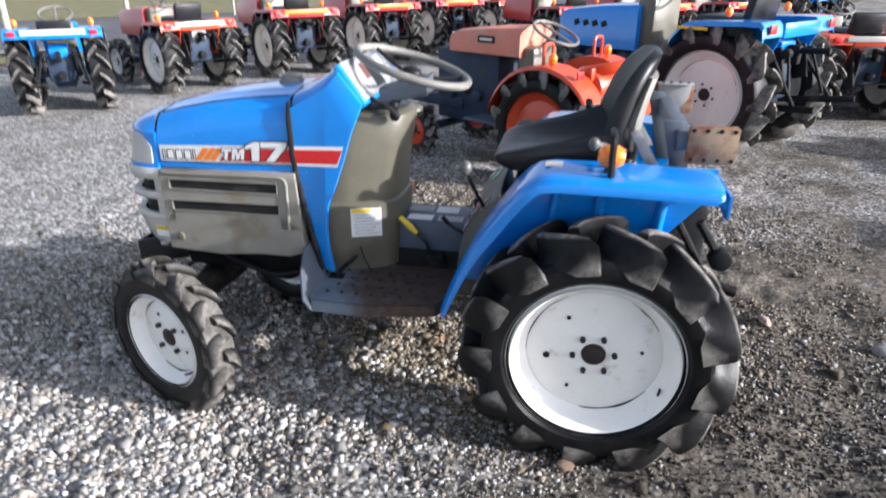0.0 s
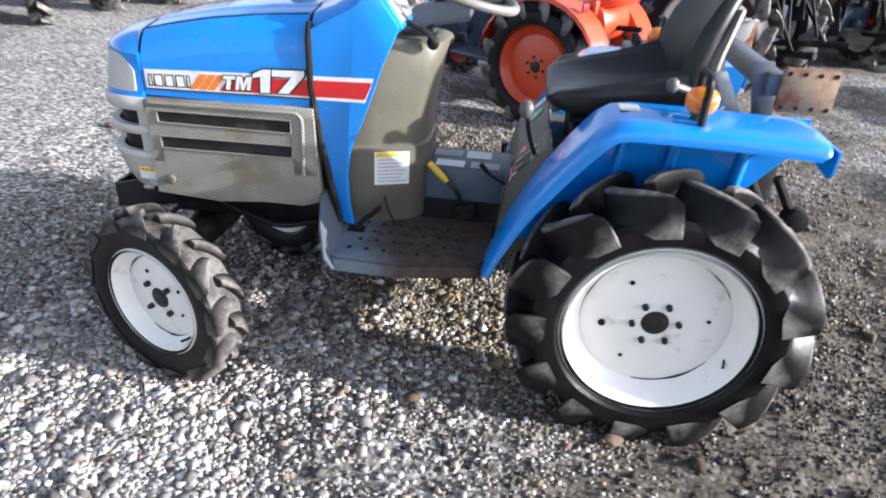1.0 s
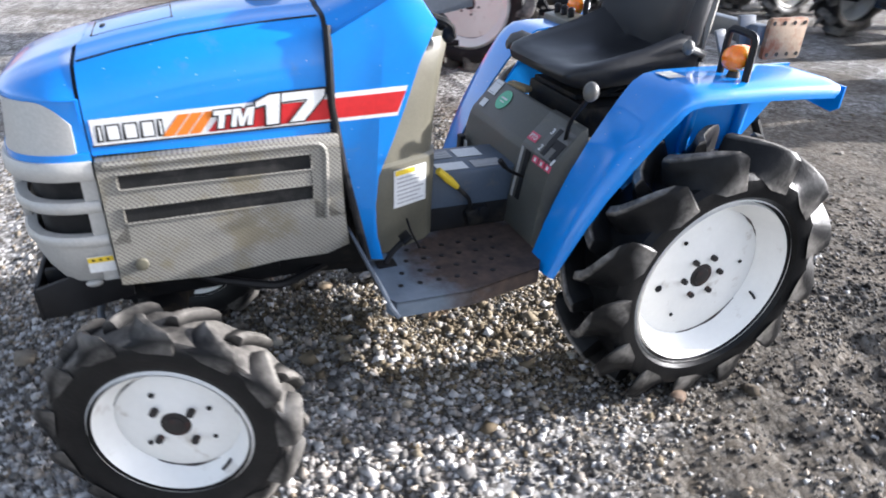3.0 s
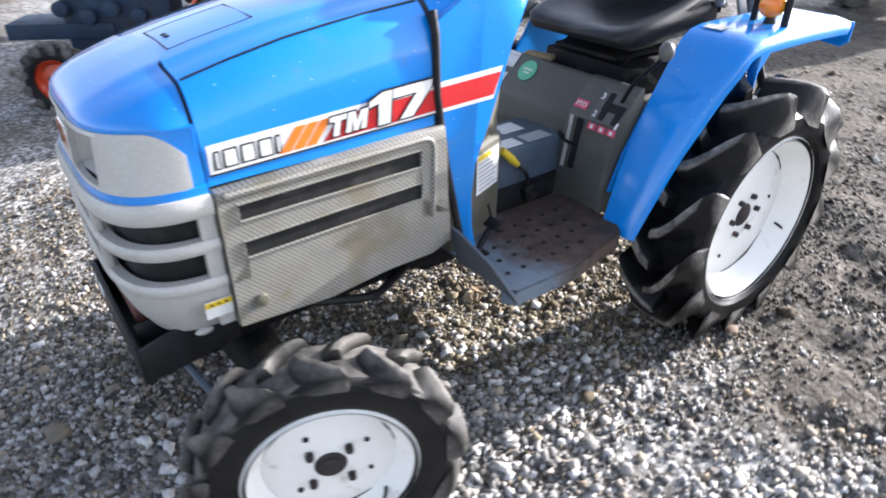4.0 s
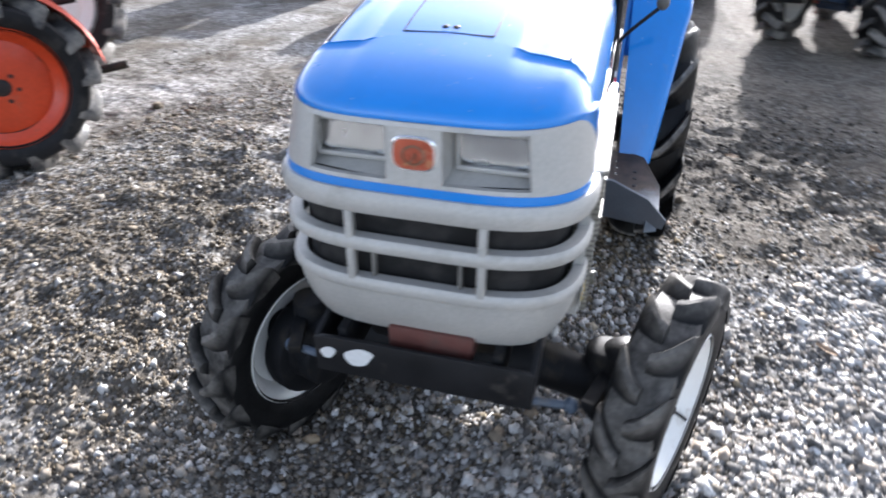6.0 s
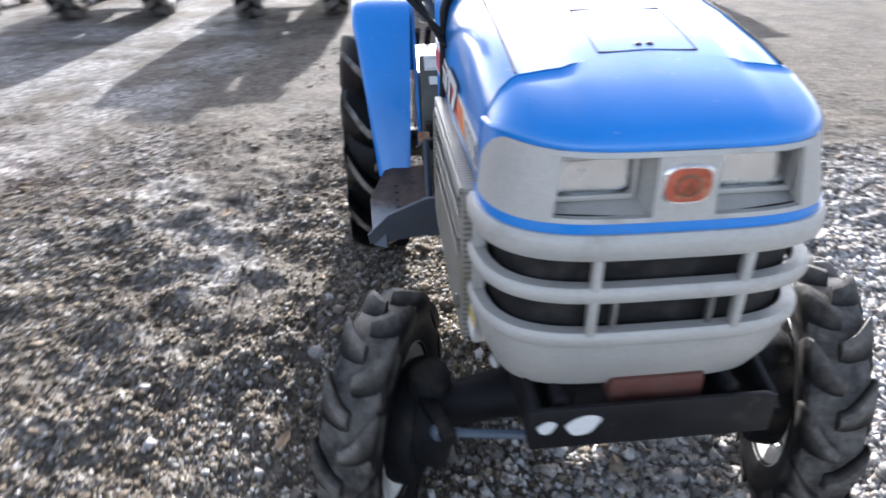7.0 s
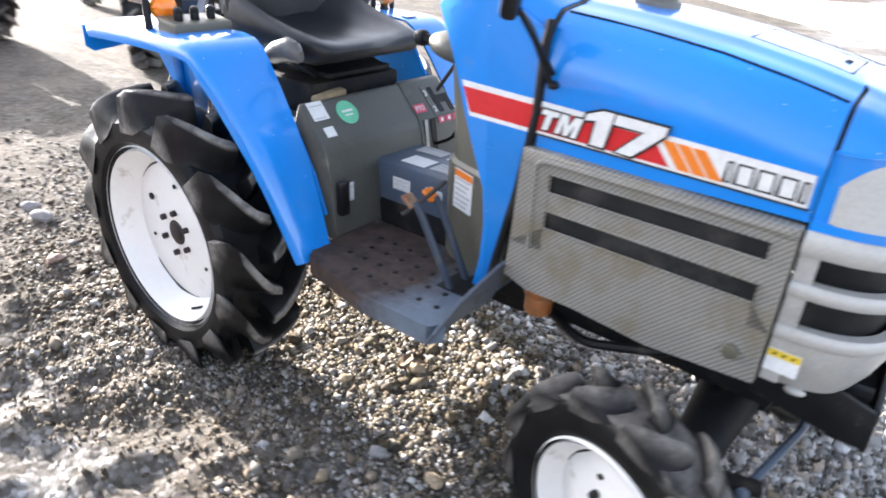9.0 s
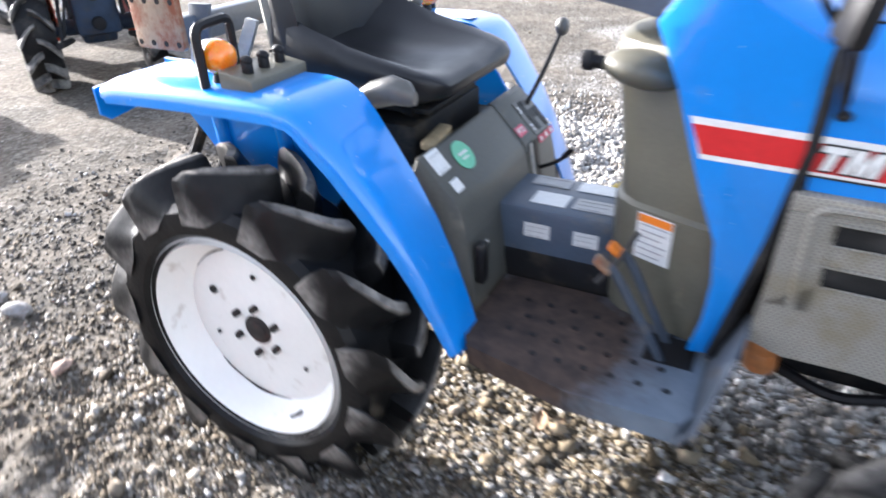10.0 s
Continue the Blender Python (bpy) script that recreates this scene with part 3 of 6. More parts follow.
def wheel(parent, at, r_lug, r_body, r_rim, w, lugs, roll, rim_mat, tyre_mat, lug_mat, dish=0.05, bolts=6, bolt_r=0.06, hole_r=0.0, lug_w=0.03, label="", tyre_label="", lug_reach=0.30, n=44, deep=0.90, foot=1.9, phase=0.25, holes=((12, 0.0105), (75, 0.0065), (192, 0.0055), (320, 0.0055))):
    """A wheel on the y axis, its outer face towards +y; at: the pose of the middle of its outer disc."""
    h = w / 2
    f = r_rim * 1.03
    bm = B()
    edge = h * 0.84
    prof = [(f, edge + 0.004), (f + 0.006, edge - 0.004), (f, edge - 0.012), (f * 0.97, edge - 0.012), (f * 0.955, edge), (f * 0.93, edge - 0.008), (f * 0.86, edge - dish * 0.72), (f * 0.80, edge - dish * 0.86), (f * 0.785, edge - dish), (f * 0.77, edge - dish + 0.002),
            (f * 0.40, edge - dish + 0.006), (f * 0.30, edge - dish + 0.012), (bolt_r * 0.61, edge - dish + 0.012), (bolt_r * 0.60, edge - dish - 0.02)]
    lathe(bm, [(r, y - (edge - dish)) for r, y in prof], n)
    back = B()
    lathe(back, [(f, -edge), (f + 0.006, -edge + 0.008), (f * 0.96, -edge + 0.012), (f * 0.86, -h * 0.4), (f * 0.80, -h * 0.1), (f * 0.785, edge - dish - 0.004), (0.05, edge - dish - 0.004)], n)
    off = edge - dish
    bmesh.ops.translate(back, verts=back.verts[:], vec=(0, -off, 0))
    wh = part("wheel", bm, rim_mat, parent, label, at=at)
    part("rim_back", back, rim_mat, wh)
    shift = pose(0, -off, 0)
    part("tyre", tyre_mesh(B(), r_body, r_rim, w, r_lug, lugs, roll), tyre_mat, wh, tyre_label, at=shift)
    part("tread", tyre_mesh(B(), r_body, r_rim, w, r_lug, lugs, roll, lug_w, lug_reach, deep, True, foot), lug_mat, wh, "deep slanted rubber tread lugs", 34, at=shift)
    for a0, a1 in ((0.3, 1.5), (2.4, 3.0), (4.1, 5.2)):
        sm = tube(B(), [(f * 0.787 * math.cos(a0 + (a1 - a0) * i / 10), 0.0015, f * 0.787 * math.sin(a0 + (a1 - a0) * i / 10)) for i in range(11)], [0.0005 + 0.0030 * math.sin(math.pi * (i + 0.3) / 10.6) * (1 + 0.5 * math.sin(5.1 * i)) for i in range(11)], 5)
        part("rim_seam", sm, BOLT, wh)
    hub = B()
    disc(hub, (0, 0.0, 0), min(0.0446, bolt_r * 0.60), 0.028, "y", 24, 0.003)
    disc(hub, (0, 0.010, 0), bolt_r * 0.40, 0.016, "y", 16, 0.004)
    part("hub", hub, BOLT, wh)
    nut = B()
    disc(nut, (0, 0, 0), 0.0088, 0.016, "y", 8, 0.002)
    first = None
    for k in range(bolts):
        a = 2 * math.pi * (k + phase) / bolts
        place = pose(bolt_r * math.cos(a), 0.018, bolt_r * math.sin(a), 0, 37 * k, 0)
        if first is None:
            first = part("wheel_bolt", nut, BOLT, wh, at=place)
        else:
            o = new("wheel_bolt", first.data)
            o.parent, o.matrix_basis = wh, place
    if hole_r:
        for deg, rr in holes:
            a = radians(deg)
            hb = B()
            disc(hb, (0, 0, 0), rr, 0.003, "y", 12)
            part("rim_hole", hb, BLACK, wh, at=pose(hole_r * math.cos(a), 0.0085, hole_r * math.sin(a)))
        vb = tube(B(), [(0, 0.0, 0), (0.004, 0.016, 0.0), (0.01, 0.03, 0)], 0.004, 6)
        part("valve", vb, BLACK, wh, at=pose(-f * 0.62, dish * 0.3, -f * 0.6))
    return wh


# ---- ground: one sheet to the horizon, finest round the tractor ----
AXLE = (0.19, 2.229)  # the ground under the rear axle's middle
HEAD = 178.33  # the way that the tractor points


def lie(x, y):
    """The height of the ground."""
    near = math.exp(-((x + 0.6) ** 2 + (y - 2.2) ** 2) / 30)
    h = 0.016 * noise.noise((x * 1.3, y * 1.3, 0)) + 0.012 * noise.noise((x * 3.7, y * 3.7, 4)) + 0.006 * noise.noise((x * 11, y * 11, 8))
    rough = max(0.0, noise.noise((x * 0.7, y * 0.7, 20)) + 0.15 + 0.7 * math.exp(-((x + 0.75) ** 2 + (y - 3.2) ** 2) / 0.7) + 0.35 * math.exp(-((x - 0.6) ** 2 + (y - 3.3) ** 2) / 0.5) + 0.4 * math.exp(-((x - 1.3) ** 2 + (y - 1.2) ** 2) / 1.2))
    lump = noise.noise((x * 5.5, y * 5.5, 12)) + 0.5 * noise.noise((x * 13, y * 13, 14))
    h += 0.05 * rough * lump + 0.03 * max(0.0, rough - 0.25) * noise.noise((x * 26, y * 26, 15))
    dip = 0.045 * math.exp(-((x + 1.17) ** 2 + (y - 2.66) ** 2) / 0.10)
    return h * (0.35 + 0.65 * near) - 0.004 - dip


def spaced(fine, step, mid):
    half = [0.0]
    d = step
    while half[-1] < 400:
        if half[-1] > fine:
            d *= 1.22
        half.append(half[-1] + d)
    return [mid - v for v in reversed(half[1:])] + [mid + v for v in half]


gx, gy = spaced(2.6, 0.022, -0.4), spaced(2.2, 0.022, 2.3)
verts = [(x, y, lie(x, y)) for y in gy for x in gx]
k = len(gx)
faces = [(j * k + i, j * k + i + 1, (j + 1) * k + i + 1, (j + 1) * k + i) for j in range(len(gy) - 1) for i in range(k - 1)]
me = bpy.data.meshes.new("ground")
me.from_pydata(verts, [], faces)
me.polygons.foreach_set("use_smooth", [True] * len(me.polygons))
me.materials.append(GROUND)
tagged(new("ground", me), "grey gravel yard with dark soil in patches and some painted shade", "ground", kind="structure")


def gravel(name, count, size, region, seed, skip, m=None, reach=99.0, bare=0.7):
    """Crushed angular stones strewn over a region, as one mesh; fewer where soil shows."""
    rng = np.random.default_rng(seed)
    ico = bmesh.new()
    bmesh.ops.create_cube(ico, size=1.25)
    bmesh.ops.triangulate(ico, faces=ico.faces[:])
    base = np.array([v.co[:] for v in ico.verts])
    tri = np.array([[v.index for v in f.verts] for f in ico.faces])
    ico.free()
    xs, ys = rng.normal(region[0], region[1], count), rng.normal(region[2], region[3], count)
    luck = rng.uniform(-0.6, 0.8, count)
    keep = np.array([1.3 * noise.noise((x * 1.1, y * 1.1, 30)) + 0.8 * noise.noise((x * 4.5, y * 4.5, 31)) + u > skip + 0.75 * min(1, max(0, (y - 2.65) / 0.7)) + 0.65 * min(1, max(0, (x + 0.2) / 1.2)) + 0.7 * math.exp(-((x - 1.25) ** 2 + (y - 1.55) ** 2) / 0.6) + bare * math.exp(-((x + 0.4) ** 2 / 0.30 + (y - 2.2) ** 2 / 0.10)) and y + 0.35 * noise.noise((x * 1.7, y * 1.7, 40)) + 1.2 * max(0.0, x + 0.50) - 1.2 * max(0.0, -1.25 - x) + 0.18 * u < reach for x, y, u in zip(xs, ys, luck)])
    xs, ys = xs[keep], ys[keep]
    n = len(xs)
    zs = np.array([lie(x, y) for x, y in zip(xs, ys)])
    s = size * np.exp(rng.normal(0, 0.33, n))
    sc = s[:, None] * np.stack([rng.uniform(0.8, 1.35, n), rng.uniform(0.7, 1.1, n), rng.uniform(0.6, 1.05, n)], 1)
    shape = base[None] * (1 + rng.uniform(-0.45, 0.34, (n, len(base), 1)))
    p = shape * sc[:, None]
    for a in (2, 0):
        t = rng.uniform(0, 2 * math.pi, n) if a == 2 else rng.normal(0, 0.6, n)
        c, q = np.cos(t)[:, None], np.sin(t)[:, None]
        u, v = (a + 1) % 3, (a + 2) % 3
        pu, pv = p[:, :, u].copy(), p[:, :, v].copy()
        p[:, :, u], p[:, :, v] = c * pu - q * pv, q * pu + c * pv
    p += np.stack([xs, ys, zs + s * rng.uniform(-0.05, 0.4, n)], 1)[:, None]
    f = (tri[None] + (np.arange(n) * len(base))[:, None, None]).reshape(-1, 3)
    me = bpy.data.meshes.new(name)
    me.vertices.add(n * len(base))
    me.vertices.foreach_set("co", p.ravel())
    me.loops.add(f.size)
    me.loops.foreach_set("vertex_index", f.ravel().astype(np.int32))
    me.polygons.add(len(f))
    me.polygons.foreach_set("loop_start", np.arange(0, f.size, 3, dtype=np.int32))
    me.update(calc_edges=True)
    me.materials.append(m or STONES)
    return tagged(new(name, me), "loose crushed grey and white gravel stones", "gravel", kind="stuff")


gravel("gravel", 74000, 0.0096, (-0.8, 0.85, 1.1, 0.65), 1, -0.75, PALE_STONES, 1.62)
gravel("gravel", 72000, 0.0064, (-0.5, 1.1, 2.1, 0.8), 2, -0.12)
gravel("gravel", 36000, 0.0055, (-0.8, 0.8, 1.05, 0.5), 6, -0.75, PALE_STONES, 1.62)
gravel("gravel", 46000, 0.0048, (0.6, 1.5, 3.5, 0.75), 7, -0.6, SOIL_STONES)
gravel("gravel", 2200, 0.011, (0.8, 1.8, 3.6, 0.9), 8, -0.6, SOIL_STONES)
gravel("gravel", 170, 0.019, (0.8, 1.8, 3.6, 0.9), 18, -0.6, SOIL_STONES)
gravel("gravel", 10000, 0.0058, (1.1, 0.5, 1.65, 0.5), 9, -1.2, SHADE_STONES)
gravel("gravel", 15000, 0.0062, (-0.5, 0.6, 3.7, 0.45), 25, -0.9, SOIL_STONES)
gravel("gravel", 8000, 0.0074, (-1.75, 0.35, 2.5, 0.38), 11, -0.9, STONES)
gravel("gravel", 9500, 0.0096, (-1.1, 0.36, 1.95, 0.24), 24, -0.9, PALE_STONES)
gravel("gravel", 9000, 0.0054, (0.75, 0.4, 3.0, 0.4), 23, -0.9, SOIL_STONES)
gravel("gravel", 22000, 0.0050, (-0.30, 0.42, 2.22, 0.20), 21, -0.9, BROWN_STONES, bare=0.0)
gravel("gravel", 500, 0.013, (-0.4, 0.42, 2.2, 0.25), 22, -0.9, BROWN_STONES, bare=0.0)
gravel("gravel", 12000, 0.0056, (0.3, 0.65, 3.95, 0.38), 12, -0.9)
gravel("gravel", 5000, 0.0098, (-0.4, 1.7, 2.3, 1.5), 3, -0.05)
gravel("gravel", 150, 0.018, (-0.4, 1.6, 2.4, 1.3), 4, 0.1)

rnd = random.Random(5)
for x, y in ((-0.62, 1.27), (-0.38, 2.35), (-0.42, 2.33), (-0.85, 1.05), (0.05, 0.95), (-1.0, 2.95), (0.4, 3.3), (-1.35, 1.2), (0.85, 1.35)):
    lb = B()
    L = rnd.uniform(0.022, 0.04)
    rows = [[(L * (i - 3) / 3, 0.5 * L * math.sin(math.pi * (i + 0.3) / 6.6) * sgn, 0.004 * rnd.random() + 0.006 * abs(sgn)) for sgn in (-1, -0.5, 0, 0.5, 1)] for i in range(7)]
    loft(lb, rows, closed=False, caps=False)
    leaf = part("leaf", lb, LEAF, at=pose(x, y, lie(x, y) + 0.016, rnd.uniform(-15, 15), rnd.uniform(-15, 15), rnd.uniform(0, 360)))
    tagged(leaf, "dry brown fallen leaf lying on the gravel", "leaf", "fallen leaves")

rock_rng = random.Random(11)
for x, y, size, m in ((-0.42, 2.345, 0.030, "tan"), (0.11, 1.69, 0.026, "brown"), (0.976, 2.72, 0.030, "pink"), (1.40, 2.57, 0.045, "grey"), (1.55, 2.55, 0.038, "grey"), (-0.56, 2.67, 0.022, "grey"), (-0.72, 2.65, 0.024, "tan"), (-0.62, 2.885, 0.026, "grey"), (-1.28, 2.62, 0.020, "tan"), (-0.30, 2.52, 0.018, "tan")):
    rk = B()
    bmesh.ops.create_icosphere(rk, subdivisions=2, radius=1.0)
    seed = rock_rng.uniform(0, 90)
    for v in rk.verts:
        w = 1 + 0.30 * noise.noise((v.co * 1.1 + Vector((seed, 0, 0)))[:]) + 0.12 * noise.noise((v.co * 2.6 + Vector((0, seed, 0)))[:])
        v.co = Vector((v.co.x * 1.2, v.co.y * 0.85, v.co.z * 0.62)) * size * w
    rock = part("rock", rk, ROCK[m], at=pose(x, y, lie(x, y) + size * 0.28, rock_rng.uniform(-12, 12), rock_rng.uniform(-12, 12), rock_rng.uniform(0, 360)), sharp=25)
    tagged(rock, m + " loose rock lying on the gravel", "rock", "loose rocks")


# ---- the tractor ----
tractor = empty("tractor", pose(AXLE[0], AXLE[1], 0, 0, 0, HEAD))
tagged(tractor, "blue compact tractor with silver-grey grille and white wheel rims on gravel", "tractor")


def zt(x):
    """The hood's height along its middle."""
    return float(np.interp(x, [0.98, 1.15, 1.3, 1.42, 1.5], [1.078, 1.064, 1.044, 1.020, 1.000]))


HALF, DROP = (0.0, 0.115, 0.126, 0.138, 0.165, 0.204, 0.214, 0.231, 0.247, 0.2555, 0.2575), (0.0, 0.0025, 0.0042, 0.0085, 0.0112, 0.017, 0.022, 0.038, 0.068, 0.105, 0.14)


def hood_ring(x, low, wide=0.257, inset=0.0):
    t = zt(x) - inset
    return ring_yz([(x, wide - inset, low)] + [(x, h - inset if h else 0.0, t - d) for h, d in reversed(list(zip(HALF, DROP)))])


hood = loft(B(), [hood_ring(x, 0.812) for x in (1.0135, 1.08, 1.15, 1.22, 1.3, 1.36, 1.42, 1.46, 1.494)])
part("hood", hood, BLUE, tractor, "glossy blue hood with dust spots", 30)

# nose shell: falls from the hood's last section to a rounded front edge
EDGE = 0.922


def plan(y):
    """How far forward the nose's front edge lies at y."""
    return 1.502 + 0.155 * max(0.0, 1 - (abs(y) / 0.2575) ** 4.2) ** 0.70


ns = B()
rows = []
for y in [0.2574 * math.sin(math.pi / 2 * k / 24) for k in range(-24, 25)]:
    z1 = zt(1.5) - float(np.interp(abs(y), HALF, DROP))
    x1 = plan(y)
    rows.append([(x1 + (1.502 - x1) * u, y, EDGE + (max(z1, EDGE + 0.004) - EDGE) * u**0.5) for u in (0, 0.004, 0.015, 0.035, 0.07, 0.13, 0.22, 0.34, 0.48, 0.65, 0.82, 1.0)])
    back_x = 1.502 - 0.016 * min(1.0, max(0.0, (0.125 - abs(y)) / 0.03))
    rows[-1].append((back_x - 0.0004, y, zt(back_x) - float(np.interp(abs(y), HALF, DROP)) + 0.0007))
loft(ns, rows, closed=False, caps=False)
part("nose", ns, BLUE, tractor, "rounded blue nose of the hood", 50)
seam = loft(B(), [hood_ring(x, 0.80, inset=0.004) for x in (1.486, 1.503)])
part("hood_seam", seam, BLACK, tractor)
for s in (1, -1):
    cr = tube(B(), [(x, s * 0.2045, zt(x) - 0.0165) for x in (1.02, 1.1, 1.2, 1.3, 1.4, 1.49)], 0.0023, 6)
    part("crease_line", cr, BLACK, tractor)
hatch = loft(B(), [ring_yz([(x, 0.0752, zt(x) - 0.014), (x, 0.0752, zt(x) - 0.0015), (x, 0, zt(x) + 0.0012)]) for x in (1.307, 1.35, 1.40, 1.44, 1.466)])
part("filler_hatch", hatch, BLUE, tractor, "rectangular blue hatch flush in the hood")
for y, x0, x1 in ((0.0768, 1.305, 1.468), (-0.0768, 1.305, 1.468)):
    part("hatch_gap", tube(B(), [(x, y, zt(x) - 0.003) for x in np.linspace(x0, x1, 5)], 0.0022, 6), BLACK, tractor)
for x in (1.305, 1.468):
    part("hatch_gap", tube(B(), [(x, y, zt(x) - 0.002) for y in np.linspace(-0.0765, 0.0765, 5)], 0.0022, 6), BLACK, tractor)
lock = B()
for y in (0.009, -0.009):
    ball(lock, (1.447, y, zt(1.447) - 0.001), (0.0085, 0.007, 0.004))
part("hatch_lock", lock, BLACK, tractor)
cap = B()
lathe(cap, [(0.0, 0.032), (0.030, 0.031), (0.036, 0.026), (0.037, 0.012), (0.044, 0.010), (0.045, 0.0)], 28)
part("fuel_cap", cap, GREYRUB, tractor, "grey screw cap on the hood", at=pose(1.10, 0.0, zt(1.10) - 0.004, 90, 0, 0))


def outline(top=False):
    """Plan of the nose from its left side round to its right, at the grille or along the hood's front edge."""
    wide = 0.2565 if top else 0.261
    pts = [(1.497, wide)]
    for i in range(401):
        y = wide * math.cos(math.pi * i / 400)
        bulge = max(0.0, 1 - (abs(y) / wide) ** (4.2 if top else 3.9))
        pts.append((1.5 + (0.157 * bulge**0.70 if top else 0.163 * bulge**0.36), y))
    pts.append((1.497, -wide))
    run = np.cumsum([0] + [math.dist(a, b) for a, b in zip(pts, pts[1:])])
    at = np.linspace(0, run[-1], 131)
    return list(zip(np.interp(at, run, [a for a, _ in pts]).tolist(), np.interp(at, run, [b for _, b in pts]).tolist()))


def grown(pts, d):
    out = []
    for i, (x, y) in enumerate(pts):
        a, b = pts[max(i - 1, 0)], pts[min(i + 1, len(pts) - 1)]
        tx, ty = b[0] - a[0], b[1] - a[1]
        m = math.hypot(tx, ty) or 1
        out.append((x - ty / m * d, y + tx / m * d))
    return out


def band(bm, rows, pick=lambda x, y: True):
    """A strip that follows the nose's plan; rows: (offset outward, height or function of (x, y)) round its section."""
    base = outline()
    idx = [i for i, (x, y) in enumerate(base) if pick(x, y)]
    runs, run = [], []
    for i in idx:
        if run and i != run[-1] + 1:
            runs.append(run)
            run = []
        run.append(i)
    runs.append(run)
    crown = outline(True)
    curves = [(grown(base, d), grown(crown, d), z) for d, z in rows]
    for run in runs:
        if len(run) > 1:
            rings = []
            for i in run:
                ring = []
                for low, high, z in curves:
                    zz = z(*base[i]) if callable(z) else z
                    u = min(1.0, max(0.0, (zz - 0.82) / 0.1))
                    ring.append((low[i][0] + (high[i][0] - low[i][0]) * u, low[i][1] + (high[i][1] - low[i][1]) * u, zz))
                rings.append(ring)
            loft(bm, rings)
    return bm


def bar(z0, z1, out):
    zm = (z0 + z1) / 2
    q = (z1 - z0) * 0.25
    return [(-0.012, z0), (out * 0.7, z0), (out, z0 + q), (out, z1 - q), (out * 0.6, z1), (-0.012, z1)]


# headlamp panel: a grey strip with two pockets
TOP = lambda x, y: 0.9190 - (0.0 if x > 1.59 else ((1.59 - x) / 0.07) ** 2 * 0.042)
BOT = lambda x, y: 0.818 + (0.0 if x > 1.55 else ((1.55 - x) / 0.045) ** 2 * 0.008)
panel = B()
flat = lambda z0, z1: [(-0.008, z0), (0.003, z0), (0.001, z1), (-0.010, z1)]
band(panel, flat(BOT, TOP), lambda x, y: x > 1.519 and abs(y) > 0.178)
band(panel, flat(lambda x, y: 0.9120, TOP), lambda x, y: abs(y) < 0.20)
band(panel, flat(BOT, lambda x, y: 0.826), lambda x, y: abs(y) < 0.20)
band(panel, flat(BOT, TOP), lambda x, y: abs(y) < 0.046)
part("headlamp_panel", panel, SILVER, tractor, "silver-grey panel round the headlamps", 40)
part("lamp_back", band(B(), [(-0.115, 0.80), (-0.109, 0.80), (-0.109, 0.912), (-0.115, 0.912)], lambda x, y: abs(y) < 0.2), GREYRUB, tractor)
part("nose_edge", band(B(), [(-0.012, 0.9165), (-0.001, 0.9165), (-0.001, EDGE), (-0.012, EDGE)]), BLUE, tractor)
for s in (1, -1):
    part("nose_side", band(B(), [(-0.010, 0.80), (-0.0012, 0.80), (-0.0012, EDGE + 0.003), (-0.010, EDGE + 0.003)], lambda x, y: x < 1.60 and y * s > 0), BLUE, tractor)
part("nose_strip", band(B(), [(-0.01, 0.796), (0.005, 0.796), (0.004, 0.8195), (-0.01, 0.8195)]), BLUE, tractor, "thin blue strip under the headlamps")
for s in (1, -1):
    pk = B()
    y0, y1 = s * 0.043, s * 0.182
    loft(pk, [[(1.656, y0, 0.824), (1.630, y1, 0.824), (1.616, y1, 0.914), (1.648, y0, 0.914)], [(1.603, y0 + s * 0.012, 0.841), (1.600, y1 - s * 0.002, 0.841), (1.597, y1 - s * 0.002, 0.912), (1.601, y0 + s * 0.012, 0.912)]], caps=False)
    part("lamp_pocket", pk, SILVER, tractor)
    frame_b = B()
    yc = s * 0.117
    for yy, zz, w, h in ((yc, 0.9065, 0.122, 0.006), (yc, 0.8475, 0.122, 0.009), (yc - 0.0585, 0.877, 0.007, 0.056), (yc + 0.0585, 0.877, 0.007, 0.056)):
        box(frame_b, (1.613, yy, zz - 0.006), (0.022, w, h), bevel=0.0025)
    part("lamp_frame", frame_b, SILVER, tractor)
    sec = [(math.copysign(abs(math.cos(a)) ** 0.35, math.cos(a)), math.copysign(abs(math.sin(a)) ** 0.35, math.sin(a))) for a in (2 * math.pi * (k + 0.5) / 24 for k in range(24))]
    lampb = loft(B(), [[(x - 0.001, yc + 0.0565 * f * a, 0.872 + 0.0265 * f * b) for a, b in sec] for x, f in ((1.614, 1.0), (1.620, 1.0), (1.623, 0.96), (1.625, 0.85), (1.6255, 0.4))])
    hl = part("headlamp", lampb, LENS, tractor, "rectangular clear headlamp with fluted glass")
    rf = loft(B(), [[(1.608 - 0.050 * (1 - f * f), yc + 0.0555 * f * (a * f + math.cos(t) * (1 - f) * 0.8), 0.872 + 0.026 * f * (b * f + math.sin(t) * (1 - f))) for (a, b), t in zip(sec, (2 * math.pi * (k + 0.5) / 24 for k in range(24)))] for f in (1.0, 0.9, 0.78, 0.62, 0.45, 0.28, 0.1)])
    part("reflector", rf, REFLECTOR, hl, "bright bowl behind the glass", 60)
    part("bulb_shield", ball(B(), (1.584, yc, 0.868), (0.012, 0.010, 0.008)), CHROME, hl)
em = B()
loft(em, [[(1.661 + d, 0.037 * f * math.copysign(abs(math.cos(a)) ** 0.6, math.cos(a)), 0.872 + 0.029 * f * math.copysign(abs(math.sin(a)) ** 0.6, math.sin(a))) for a in (2 * math.pi * k / 28 for k in range(28))] for d, f in ((-0.006, 1.0), (0.001, 1.0), (0.003, 0.93))])
